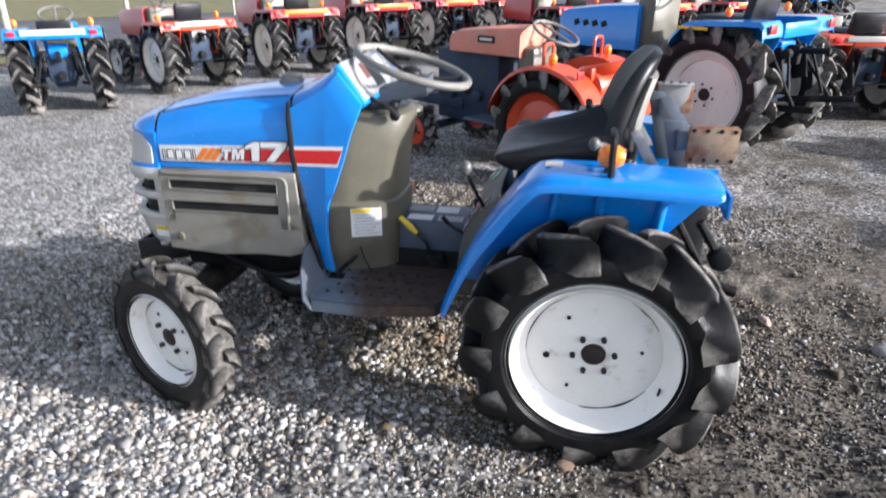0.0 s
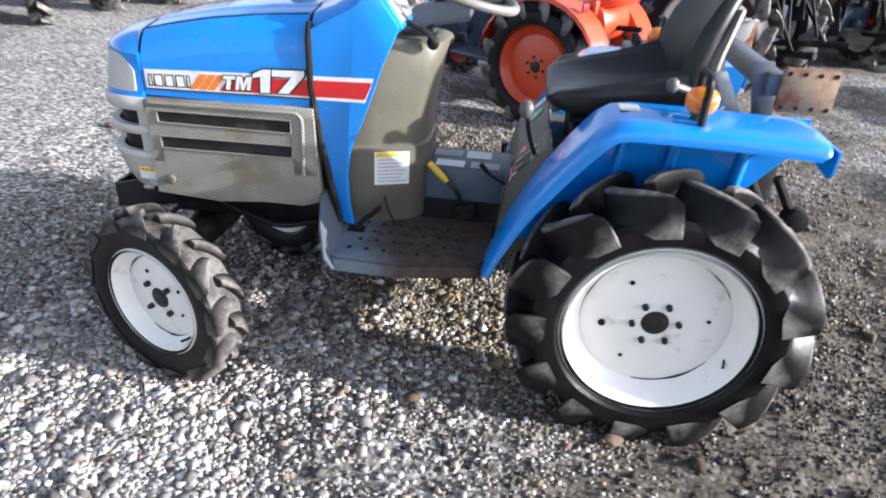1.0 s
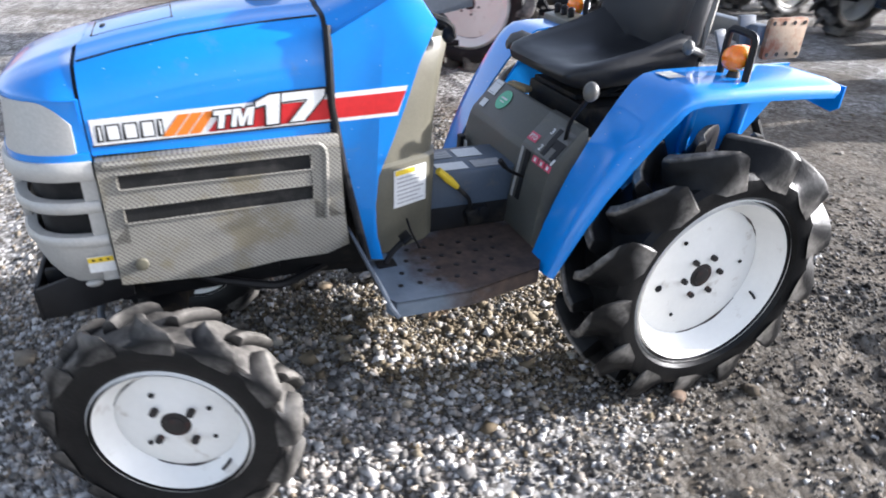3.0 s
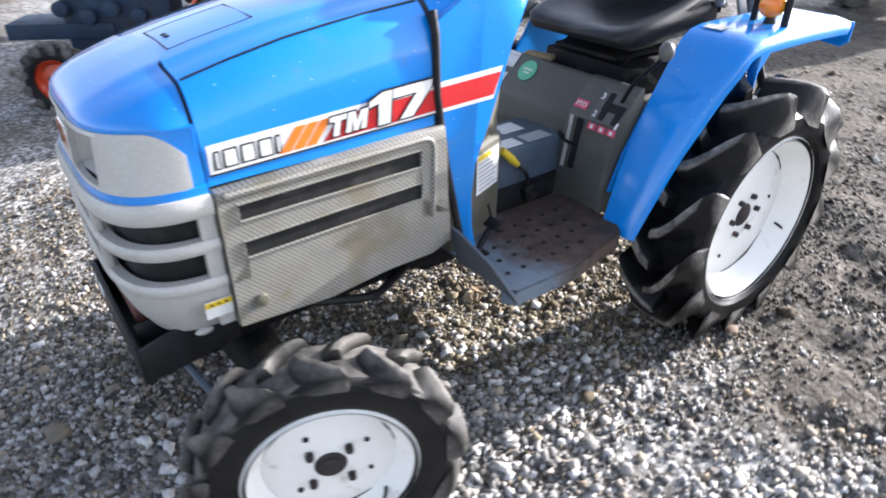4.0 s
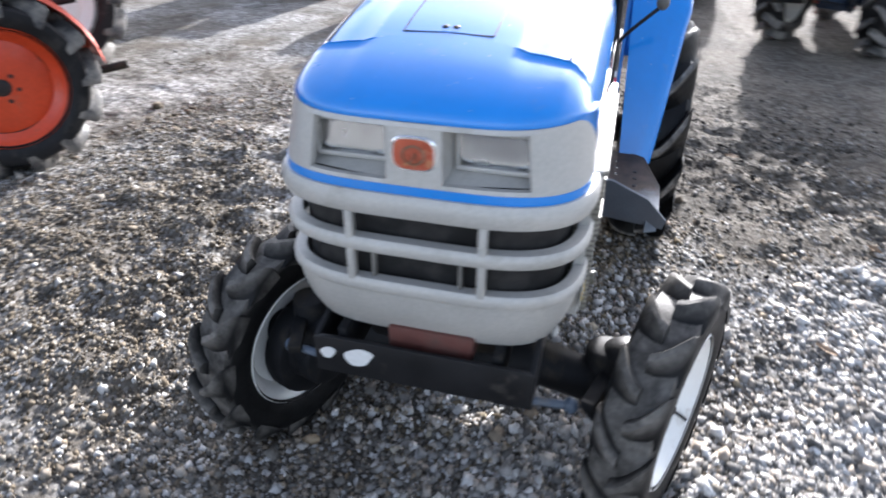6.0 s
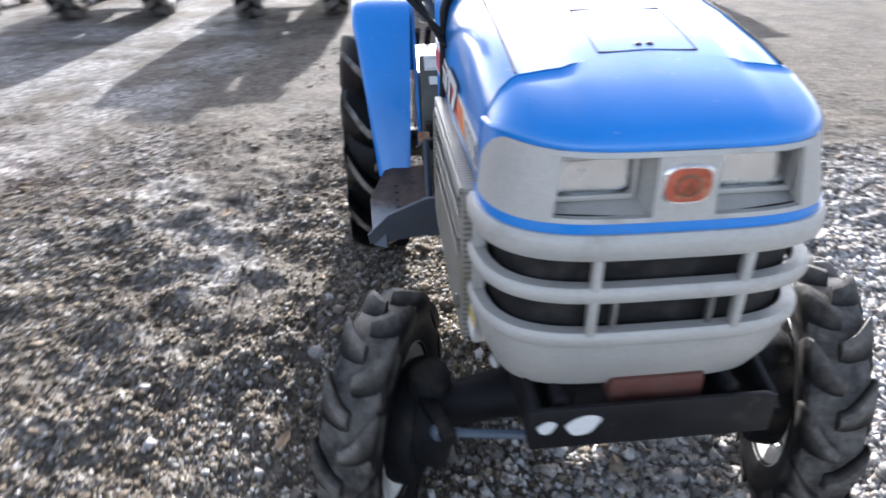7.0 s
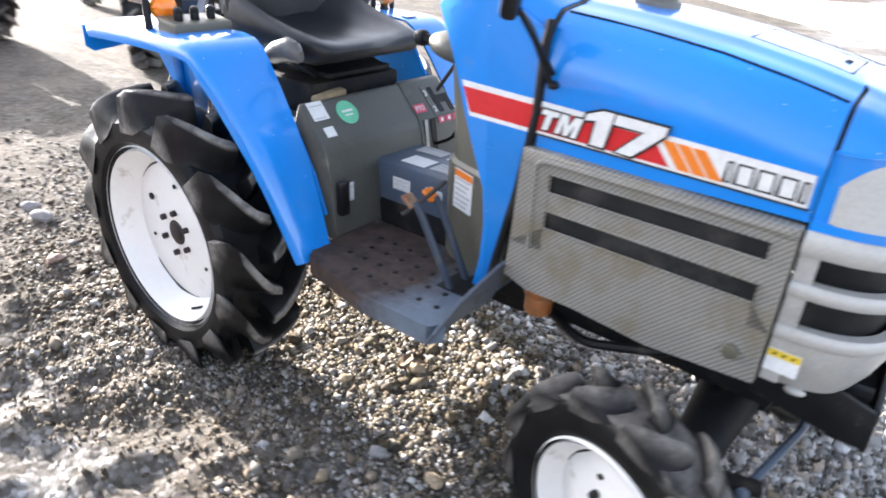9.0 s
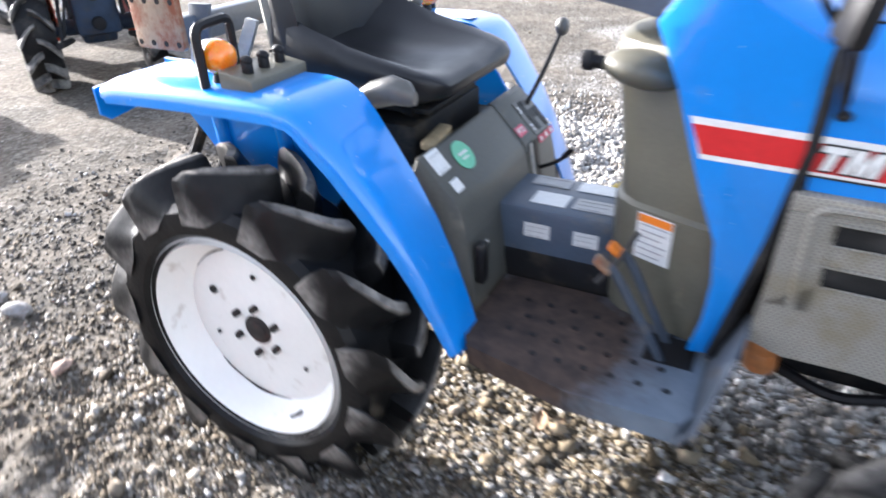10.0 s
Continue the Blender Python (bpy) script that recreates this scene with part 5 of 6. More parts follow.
ball(tr, (1.535, -0.33, 0.335), (0.015, 0.015, 0.018))
part("tie_rod", tr, BOXBLUE, tractor, "grey steering tie rod")
STEER = -20
for s in (1, -1):
    hx, hy, hz = (1.424, 0.463, 0.267) if s > 0 else (1.362, -0.430, 0.222)
    at = pose(hx, hy, hz, 0, 0, STEER) @ pose(0, 0, 0, 0, 0, 0 if s > 0 else 180)
    wheel(tractor, at, 0.280, 0.256, 0.166, 0.118, 13, -s, WHITE, FRONT_TYRE, FRONT_TREAD, dish=0.045, bolts=4, bolt_r=0.055, hole_r=0.088, lug_w=0.030, label="front wheel with a white steel rim", tyre_label="small black farm tyre", lug_reach=0.27, deep=0.945, foot=4.6, phase=0.5, holes=((62, 0.006), (150, 0.0055), (205, 0.005), (318, 0.006)))
    fd = disc(B(), (0, -0.066, 0), 0.128, 0.06, "y", 28, 0.014)
    disc(fd, (0, -0.115, 0), 0.085, 0.06, "y", 24, 0.012)
    part("final_drive", fd, IRON, tractor, "dark oily casing behind the front wheel", at=at)
    at = pose(0.006, s * 0.440, 0.363, 0, 20, 0) @ pose(0, 0, 0, 0, 0, 0 if s > 0 else 180)
    wheel(tractor, at, 0.412, 0.342, 0.252, 0.215, 13, -s, WHITE, REAR_TYRE, REAR_TREAD, dish=0.07, bolts=6, bolt_r=0.062, hole_r=0.142, lug_w=0.046, foot=3.3, label="large rear wheel with a white steel rim", tyre_label="large black farm tyre", lug_reach=0.39, deep=0.915, n=56)
ax = B()
tube(ax, [(0.006, -0.42, 0.363), (0.006, 0.42, 0.363)], 0.055, 16)
part("rear_axle", ax, IRON, tractor)

# footplates with front guards
for s in (1, -1):
    fp = B()
    prism(fp, [(0.475, s * 0.12), (0.93, s * 0.12), (0.93, s * 0.40), (0.912, s * 0.432), (0.72, s * 0.437), (0.51, s * 0.392), (0.475, s * 0.34)], "z", 0.442, 0.448, 0.0)
    edge = [(0.93, s * 0.40), (0.912, s * 0.432), (0.72, s * 0.437), (0.51, s * 0.392), (0.475, s * 0.34)]
    for (x0, y0), (x1, y1) in zip(edge, edge[1:]):
        d = Vector((x1 - x0, y1 - y0, 0)).normalized()
        nrm = Vector((-d.y, d.x, 0)) * 0.005
        loft(fp, [[(x0, y0, 0.404), (x0 + nrm.x, y0 + nrm.y, 0.404), (x0 + nrm.x, y0 + nrm.y, 0.449), (x0, y0, 0.449)], [(x1, y1, 0.404), (x1 + nrm.x, y1 + nrm.y, 0.404), (x1 + nrm.x, y1 + nrm.y, 0.449), (x1, y1, 0.449)]])
    foot = part("footplate", fp, FLOOR, tractor, "grey steel footplate worn to rust", 30)
    first = None
    for i in range(7):
        for j in range(4):
            x, y = 0.56 + 0.05 * i + 0.02 * (j % 2), 0.20 + 0.055 * j
            if y < 0.36 + 0.1 * (x - 0.55) and x < 0.89:
                if first is None:
                    first = part("drain_hole", disc(B(), (0, 0, 0), 0.0068, 0.0016, "z", 10), BLACK, foot, at=pose(x, s * y, 0.4486)).data
                else:
                    hole = new("drain_hole", first)
                    hole.parent, hole.matrix_basis = foot, pose(x, s * y, 0.4486)
    gd = B()
    pts = [(0.925, s * 0.30, 0.435), (0.912, s * 0.446, 0.412), (0.935, s * 0.45, 0.448), (0.960, s * 0.395, 0.515), (0.982, s * 0.30, 0.566), (0.982, s * 0.24, 0.566), (0.93, s * 0.24, 0.435)]
    inner = [Vector(p) for p in pts]
    nrm = (inner[4] - inner[0]).cross(inner[1] - inner[0]).normalized() * 0.006
    lo, hi = [gd.verts.new(p) for p in inner], [gd.verts.new(p + nrm) for p in inner]
    gd.faces.new(lo)
    gd.faces.new(hi[::-1])
    for i in range(len(lo)):
        j = (i + 1) % len(lo)
        gd.faces.new((lo[i], lo[j], hi[j], hi[i]))
    part("foot_guard", gd, GREYSTEEL, tractor, "grey bent steel guard in front of the footplate")
tn = prism(B(), [(0.415, 0.42), (0.715, 0.42), (0.715, 0.59), (0.70, 0.612), (0.43, 0.612), (0.415, 0.60)], "y", -0.094, 0.092, 0.010)
part("gearbox_cover", tn, BOXBLUE, tractor, "slate-blue metal gearbox cover")
flat_turn = (-90, 0, 0)
for x, y, w, h, m, nl in ((0.545, -0.035, 0.08, 0.062, WHITE_FILM, 0), (0.645, -0.035, 0.09, 0.055, PRINT, 3), (0.63, 0.055, 0.09, 0.05, WHITE_FILM, 0), (0.52, 0.055, 0.09, 0.05, PRINT, 2)):
    label_on((x, y, 0.6134), w, h, flat_turn, m, label="printed label on the gearbox cover", lines=nl)
for x, w in ((0.535, 0.06), (0.645, 0.055)):
    label_on((x, -0.0955, 0.560), w, 0.034, (0, 0, 0), WHITE_FILM, label="small printed label", lines=3)
yl = tube(B(), bend([(0.585, 0.112, 0.455), (0.590, 0.112, 0.53), (0.640, 0.112, 0.580)], 0.02), 0.006, 8)
part("lever", yl, BLACK, tractor)
yg = tube(B(), [(0.632, 0.112, 0.573), (0.655, 0.112, 0.595), (0.692, 0.112, 0.630)], [0.008, 0.012, 0.010], 10)
part("lever_grip", yg, YELLOW, tractor, "yellow lever grip")
bracket = box(B(), (0.565, 0.108, 0.475), (0.07, 0.03, 0.05), (0, 12, 0), 0.008)
disc(bracket, (0.55, 0.118, 0.49), 0.018, 0.02, "y", 14, 0.003)
part("lever_bracket", bracket, IRON, tractor, "dark oily lever bracket on the gearbox cover")
for y, x in ((-0.222, 0.80), (-0.282, 0.79)):
    pd = B()
    tube(pd, bend([(0.875, y, 0.40), (0.84, y, 0.47), (x - 0.03, y, 0.60), (x - 0.05, y + 0.0, 0.625)], 0.03), 0.009, 8)
    pedal = part("brake_pedal", pd, PEDAL, tractor, "slate-blue brake pedal arm with a worn orange pad")
    pad = box(B(), (x - 0.062, y - 0.003, 0.628), (0.036, 0.032, 0.012), (0, 38, 0), 0.005)
    part("pedal_pad", pad, RUST if y < -0.25 else ORANGE_FILM, pedal)
pl_ = tube(B(), bend([(0.722, -0.305, 0.598), (0.748, -0.272, 0.626), (0.772, -0.215, 0.668)], 0.02), 0.0048, 8)
part("pedal_latch", pl_, BOLT, tractor, "rusty latch bar joining the brake pedals")
slot = box(B(), (0.865, -0.25, 0.4492), (0.09, 0.085, 0.002), bevel=0)
part("pedal_slot", slot, BLACK, tractor)
lp = tube(B(), bend([(0.885, 0.255, 0.452), (0.870, 0.25, 0.475), (0.835, 0.245, 0.505)], 0.015), 0.008, 8)
box(lp, (0.885, 0.255, 0.451), (0.05, 0.035, 0.004), bevel=0)
box(lp, (0.828, 0.243, 0.512), (0.03, 0.045, 0.010), (0, 35, 0), 0.003)
part("clutch_pedal", lp, BLACK, tractor, "black clutch pedal")
part("wire_rod", tube(B(), [(0.775, 0.205, 0.452), (0.800, 0.205, 0.505), (0.812, 0.204, 0.545)], 0.003, 6), BLACK, tractor)

# seat base: olive panel between the fenders
sb = B()
prof = [(0.468, 0.43), (0.448, 0.60), (0.434, 0.660), (0.424, 0.680), (0.348, 0.762), (0.336, 0.766), (0.324, 0.70), (-0.15, 0.70), (-0.15, 0.50), (0.10, 0.43)]
prism(sb, prof, "y", -0.268, 0.268, 0.005)
part("seat_base", sb, OLIVE_DARK, tractor, "dark olive panel under the seat", 40)


def on_slope(u, y, w, h, m, lines=0, label=""):
    """A film on the slanting front of the seat base; u runs down from the top edge."""
    p = Vector((0.348, y, 0.762)).lerp(Vector((0.424, y, 0.680)), u) + Vector((0.082, 0, 0.076)).normalized() * 0.0014
    return label_on(p, w, h, (-42.8, 0, 90), m, label=label, lines=lines)


gb = B()
disc(gb, (0, 0, 0), 0.034, 0.0014, "y", 28)
gst = part("sticker", gb, GREEN, tractor, "round green sticker", at=pose(0.3788, -0.139, 0.7315, -42.8, 0, 90))
part("print_bar", box(B(), (0, -0.0012, 0.004), (0.036, 0.001, 0.006), bevel=0), WHITE_FILM, gst)
part("print_bar", box(B(), (0, -0.0012, -0.008), (0.026, 0.001, 0.004), bevel=0), WHITE_FILM, gst)
on_slope(0.2, -0.228, 0.05, 0.052, WHITE_FILM, 2, "small white sticker")
on_slope(0.75, -0.225, 0.032, 0.028, WHITE_FILM, 0, "small pale sticker")
label_on((0.4665, -0.22, 0.555), 0.03, 0.05, (0, 0, 90), WHITE_FILM, label="small white label", lines=2)
box_l = box(B(), (0.47, -0.245, 0.545), (0.02, 0.03, 0.09), bevel=0.004)
part("fuse_cover", box_l, BLACK, tractor)
lc = prism(B(), [(0.4705, 0.43), (0.4505, 0.60), (0.4365, 0.661), (0.4262, 0.682), (0.3502, 0.764), (0.334, 0.769), (0.32, 0.69), (0.32, 0.43)], "y", 0.094, 0.2675, 0.002)
lcs = part("lever_console", lc, OLIVE_DARK, tractor, "olive console with lever slots")


def gate(y, u, w, h, m, name="lever_slot", label="", high=0.0):
    """A thin plate on the console's slope."""
    p = Vector((0.3502, y, 0.764)).lerp(Vector((0.4262, y, 0.682)), u) + Vector((0.082, 0, 0.076)).normalized() * (0.0012 + high)
    return label_on(p, w, h, (-42.8, 0, 90), m, name, label, parent=lcs), p


gate(0.216, 0.62, 0.098, 0.098, KNOB, "gate_plate", "grey metal gate plate")
gate(0.200, 0.45, 0.020, 0.046, BLACK, high=0.001)
gate(0.226, 0.62, 0.072, 0.026, BLACK, high=0.0014)
gate(0.204, 0.80, 0.020, 0.046, BLACK, high=0.0018)
gate(0.252, 0.78, 0.020, 0.054, BLACK, high=0.0018)
for mark, y, u in (("3", 0.174, 0.40), ("2", 0.180, 0.88), ("1", 0.268, 1.02)):
    p = Vector((0.3502, y, 0.764)).lerp(Vector((0.4262, y, 0.682)), u) + Vector((0.082, 0, 0.076)).normalized() * 0.0030
    lettering(mark, WHITE_FILM, 0.008 if mark == "1" else 0.012, 0.019, pose(*p, -42.8, 0, 90) @ pose(-0.006, 0, -0.009, 90, 0, 0), 0.02)
_, p = gate(0.121, 0.76, 0.046, 0.026, PINK, "sticker", "red sticker with white letters")
lettering("PTO", WHITE_FILM, 0.036, 0.015, pose(*p, -42.8, 0, 90) @ pose(-0.018, -0.0012, -0.0075, 90, 0, 0), 0.015)
low_turn = (-9.4, 0, 90)
label_on((0.4500, 0.148, 0.604), 0.022, 0.146, low_turn, BLACK, "lever_slot", parent=lcs)
label_on((0.4500, 0.116, 0.602), 0.013, 0.150, low_turn, SILVER, "range_strip", "pale metal strip with printed marks", lines=5, parent=lcs)
for k in range(3):
    label_on((0.4380, 0.190 + 0.034 * k, 0.664), 0.028, 0.018, (-20, 0, 90), PINK, label="red printed mark", parent=lcs)
    label_on((0.4390, 0.190 + 0.034 * k, 0.664), 0.010, 0.010, (-20, 0, 90), WHITE_FILM, name="print_bar", parent=lcs)
lv = B()
tube(lv, bend([(0.375, 0.226, 0.72), (0.402, 0.28, 0.80), (0.416, 0.367, 0.885)], 0.04), 0.006, 8)
lever = part("gear_lever", lv, BLACK, tractor, "black gear lever with a grey ball knob")
part("knob", ball(B(), (0.418, 0.373, 0.90), (0.019, 0.019, 0.024)), KNOB, lever)
lv = tube(B(), bend([(0.45, 0.155, 0.60), (0.50, 0.155, 0.625), (0.53, 0.16, 0.66)], 0.02), [0.005] * 5 + [0.008, 0.008], 8)
part("lever", lv, BLACK, tractor)

fo = box(B(), (0.322, -0.15, 0.766), (0.030, 0.11, 0.020), (4, 6, 5), 0.007)
part("foam_strip", fo, FOAM, tractor, "tan foam strip under the seat")

# seat
su = B()
box(su, (0.14, 0, 0.805), (0.30, 0.24, 0.014), bevel=0.004)
box(su, (0.10, 0, 0.745), (0.36, 0.34, 0.09), bevel=0.012)
for dx, dy in ((0.02, 0.09), (0.02, -0.09), (0.24, 0.09), (0.24, -0.09)):
    tube(su, [(dx, dy, 0.74), (dx, dy, 0.81)], 0.012, 8)
for s in (1, -1):
    tube(su, [(0.02, s * 0.12, 0.80), (0.25, s * 0.12, 0.865)], 0.011, 6)
    tube(su, [(0.25, s * 0.12, 0.80), (0.02, s * 0.12, 0.865)], 0.011, 6)
tube(su, [(0.14, -0.03, 0.79), (0.14, -0.03, 0.87)], 0.03, 12)
part("seat_suspension", su, IRON, tractor, "black scissor suspension under the seat")


def seat_ring(x, hw, zb, zm, bol):
    """Across the cushion: flat below, dished between raised edges above."""
    half = [(x, hw * 0.86, zb), (x, hw * 0.97, zb + 0.012), (x, hw, zm + bol * 0.35), (x, hw * 0.97, zm + bol * 0.8), (x, hw * 0.88, zm + bol), (x, hw * 0.74, zm + bol * 0.72), (x, hw * 0.5, zm + bol * 0.18), (x, 0, zm)]
    return half + [(a, -b, c) for a, b, c in reversed(half[:-1])]


cu = loft(B(), [seat_ring(x, hw, zb, zm, bo) for x, hw, zb, zm, bo in ((-0.082, 0.14, 0.88, 0.925, 0.03), (-0.066, 0.185, 0.872, 0.918, 0.10), (-0.02, 0.212, 0.862, 0.905, 0.105), (0.05, 0.220, 0.858, 0.896, 0.085), (0.15, 0.218, 0.854, 0.890, 0.058), (0.24, 0.214, 0.846, 0.892, 0.034), (0.30, 0.205, 0.842, 0.894, 0.016), (0.34, 0.188, 0.852, 0.892, 0.006), (0.362, 0.16, 0.860, 0.880, 0.001))])
part("seat_cushion", cu, VINYL, tractor, "black vinyl seat cushion with raised edges", 60)


def back_ring(z, xc, hw, thick, wrap):
    """Across the backrest, wrapped forward at its sides."""
    f = [(-1, 0.5), (-0.93, 0.95), (-0.7, 0.62), (-0.4, 0.2), (0, 0), (0.4, 0.2), (0.7, 0.62), (0.93, 0.95), (1, 0.5)]
    front = [(xc + wrap * b + 0.0, hw * a, z) for a, b in f]
    rear = [(xc + wrap * (abs(a) ** 2) * 0.55 - thick * (1 - 0.45 * abs(a) ** 3), hw * a * 1.0, z - 0.004) for a in (0.97, 0.7, 0.4, 0, -0.4, -0.7, -0.97)]
    return front + rear


bk = loft(B(), [back_ring(z, xc, hw, th, wr) for z, xc, hw, th, wr in ((0.885, -0.042, 0.205, 0.035, 0.085), (0.95, -0.044, 0.215, 0.035, 0.085), (1.02, -0.052, 0.213, 0.035, 0.078), (1.09, -0.066, 0.203, 0.035, 0.066), (1.14, -0.080, 0.187, 0.034, 0.052), (1.18, -0.094, 0.158, 0.032, 0.036), (1.203, -0.104, 0.115, 0.028, 0.018), (1.212, -0.110, 0.05, 0.015, 0.006))])
part("backrest", bk, VINYL, tractor, "black vinyl backrest with curved sides", 60)
sh = loft(B(), [back_ring(z, xc - 0.030, hw * 0.95, 0.018, wr * 0.5) for z, xc, hw, wr in ((0.865, -0.043, 0.20, 0.085), (0.95, -0.044, 0.208, 0.085), (1.03, -0.053, 0.206, 0.076), (1.09, -0.066, 0.194, 0.064), (1.14, -0.079, 0.172, 0.046))])
band_b = loft(B(), [back_ring(z, -0.0745, 0.2005, 0.02, 0.043) for z in (0.905, 0.93)])
part("shell_band", band_b, BLACK, tractor, "black band round the seat shell", 60)
part("seat_shell", sh, SEATBACK, tractor, "grey plastic shell behind the backrest", 60)
for s in (1, -1):
    ab = B()
    if s > 0:
        tube(ab, [(-0.04, 0.215, 0.93), (0.045, 0.250, 0.958)], 0.010, 8)
        ball(ab, (0.055, 0.258, 0.961), (0.017, 0.014, 0.020))
    else:
        loft(ab, [[(x, -0.245 + 0.022 * h * math.cos(a), z + 0.03 * h * math.sin(a)) for a in (2 * math.pi * k / 12 for k in range(12))] for x, z, h in ((0.20, 0.862, 0.6), (0.23, 0.872, 0.95), (0.28, 0.888, 1.0), (0.315, 0.884, 0.85), (0.33, 0.876, 0.45))])
    part("seat_adjuster", ab, KNOB, tractor, "grey seat adjusting knob")

# rear fenders
FEN = [(0.497, 0.425), (0.470, 0.500), (0.437, 0.582), (0.397, 0.664), (0.352, 0.740), (0.304, 0.810), (0.266, 0.860), (0.237, 0.891), (0.206, 0.909), (0.160, 0.916), (0.06, 0.916), (-0.05, 0.915), (-0.15, 0.912), (-0.24, 0.908), (-0.272, 0.906), (-0.287, 0.900), (-0.294, 0.884)]
for s in (1, -1):
    fb = B()
    rings = []
    for i, (x, z) in enumerate(FEN):
        a, b = FEN[max(i - 1, 0)], FEN[min(i + 1, len(FEN) - 1)]
        t = Vector((b[0] - a[0], 0, b[1] - a[1])).normalized()
        nrm = Vector((t.z, 0, -t.x))
        if nrm.z < 0 or i < 4 and nrm.x < 0:
            nrm = -nrm
        inner = float(np.interp(i, [0, 3, 7, 15], [0.315, 0.30, 0.285, 0.275]))
        outer = float(np.interp(i, [0, 6, 15], [0.412, 0.472, 0.474]))
        lip = 0.034 if i > 3 else 0.016 + 0.004 * i
        sec = [(inner, 0), (outer - 0.05, 0), (outer - 0.016, -0.006), (outer - 0.005, -0.012), (outer, -0.022), (outer, -lip - 0.008), (outer - 0.004, -lip - 0.008), (outer - 0.006, -0.024), (outer - 0.018, -0.013), (inner, -0.006)]
        rings.append([(x + nrm.x * d, s * y, z + nrm.z * d) for y, d in sec])
    loft(fb, rings)
    fender = part("rear_fender", fb, BLUE, tractor, "blue steel rear fender over the tyre", 40)
    wall = prism(B(), [(0.44, 0.50), (0.40, 0.60), (0.33, 0.715), (0.245, 0.845), (0.19, 0.897), (0.14, 0.906), (-0.295, 0.909), (-0.28, 0.82), (-0.17, 0.69), (-0.05, 0.62), (0.10, 0.55), (0.30, 0.48)], "y", min(s * 0.272, s * 0.282), max(s * 0.272, s * 0.282), 0.0)
    part("fender_wall", wall, BLUE, fender, "blue inner wall of the fender")
    for x in (0.145, 0.014, -0.165):
        rb = tube(B(), [(x + 0.02, s * 0.288, 0.68), (x, s * 0.288, 0.905)], 0.016, 10)
        part("fender_rib", rb, BLUE, fender)
    rp = prism(B(), [(s * 0.275, 0.894), (s * 0.470, 0.892), (s * 0.470, 0.835), (s * 0.45, 0.82), (s * 0.275, 0.84)], "x", -0.300, -0.294, 0.0)
    part("fender_flap", rp, BLUE, fender)
    # turn lamp in its hoop
    lx, ly = (0.012, 0.388) if s > 0 else (-0.012, -0.395)
    lamp = B()
    lathe(lamp, [(0.0, 0.036), (0.016, 0.034), (0.027, 0.026), (0.032, 0.012), (0.033, 0.0), (0.0, 0.0)], 24)
    lampo = part("turn_lamp", lamp, AMBER, tractor, "round amber turn lamp on the fender", at=pose(lx, ly, 0.962, 0, 0, -90))
    cl = B()
    lathe(cl, [(0.0, -0.04), (0.02, -0.036), (0.031, -0.02), (0.033, 0.0)], 24)
    part("rear_lens", cl, CLEAR if s < 0 else AMBER, lampo)
    st = B()
    tube(st, [(0, 0, -0.05), (0, 0, -0.028)], [0.018, 0.012], 10)
    part("lamp_foot", st, BLACK, lampo, at=pose(0, 0, 0))
    hp = tube(B(), bend([(lx - 0.002, ly + s * 0.040, 0.905), (lx - 0.002, ly + s * 0.040, 1.022), (lx - 0.002, ly - s * 0.048, 1.028), (lx - 0.002, ly - s * 0.048, 0.905)], 0.022), 0.0095, 8)
    part("lamp_guard", hp, BLACK, tractor, "black steel hoop round the turn lamp")
    if s > 0:
        label_on((0.165, 0.335, 0.9168), 0.055, 0.05, (-90, 0, 90), CREAM, label="worn pale label on the fender")
swb = prism(B(), [(0.02, 0.912), (0.10, 0.912), (0.10, 0.935), (0.02, 0.948)], "y", -0.432, -0.272, 0.004)
swx = part("switch_box", swb, OLIVE, tractor, "olive switch box with knobs on the fender")
for y in (-0.40, -0.355, -0.31):
    kb = B()
    disc(kb, (0.065, y, 0.948), 0.011, 0.025, "z", 12, 0.003)
    ball(kb, (0.065, y, 0.962), (0.014, 0.010, 0.010))
    part("switch_knob", kb, BLACK, swx)

# rear crossbeam and mounting plates behind the seat
cbm = B()
box(cbm, (-0.198, -0.032, 0.980), (0.045, 0.565, 0.055), bevel=0.005)
part("crossbeam", cbm, GREYSTEEL, tractor, "grey steel crossbeam behind the seat")
br = box(B(), (-0.231, -0.302, 1.052), (0.122, 0.034, 0.007), bevel=0.002)
prism(br, [(-0.172, 1.049), (-0.288, 1.049), (-0.282, 1.00), (-0.245, 0.95), (-0.185, 0.95)], "y", -0.3195, -0.314, 0.001)
bracket = part("beam_bracket", br, ZINC, tractor, "pale grey steel bracket with bolted flange")
for x in (-0.187, -0.214, -0.246, -0.275):
    part("bolt", disc(B(), (x, -0.300, 1.058), 0.006, 0.007, "z", 8, 0.001), BOLT, bracket)
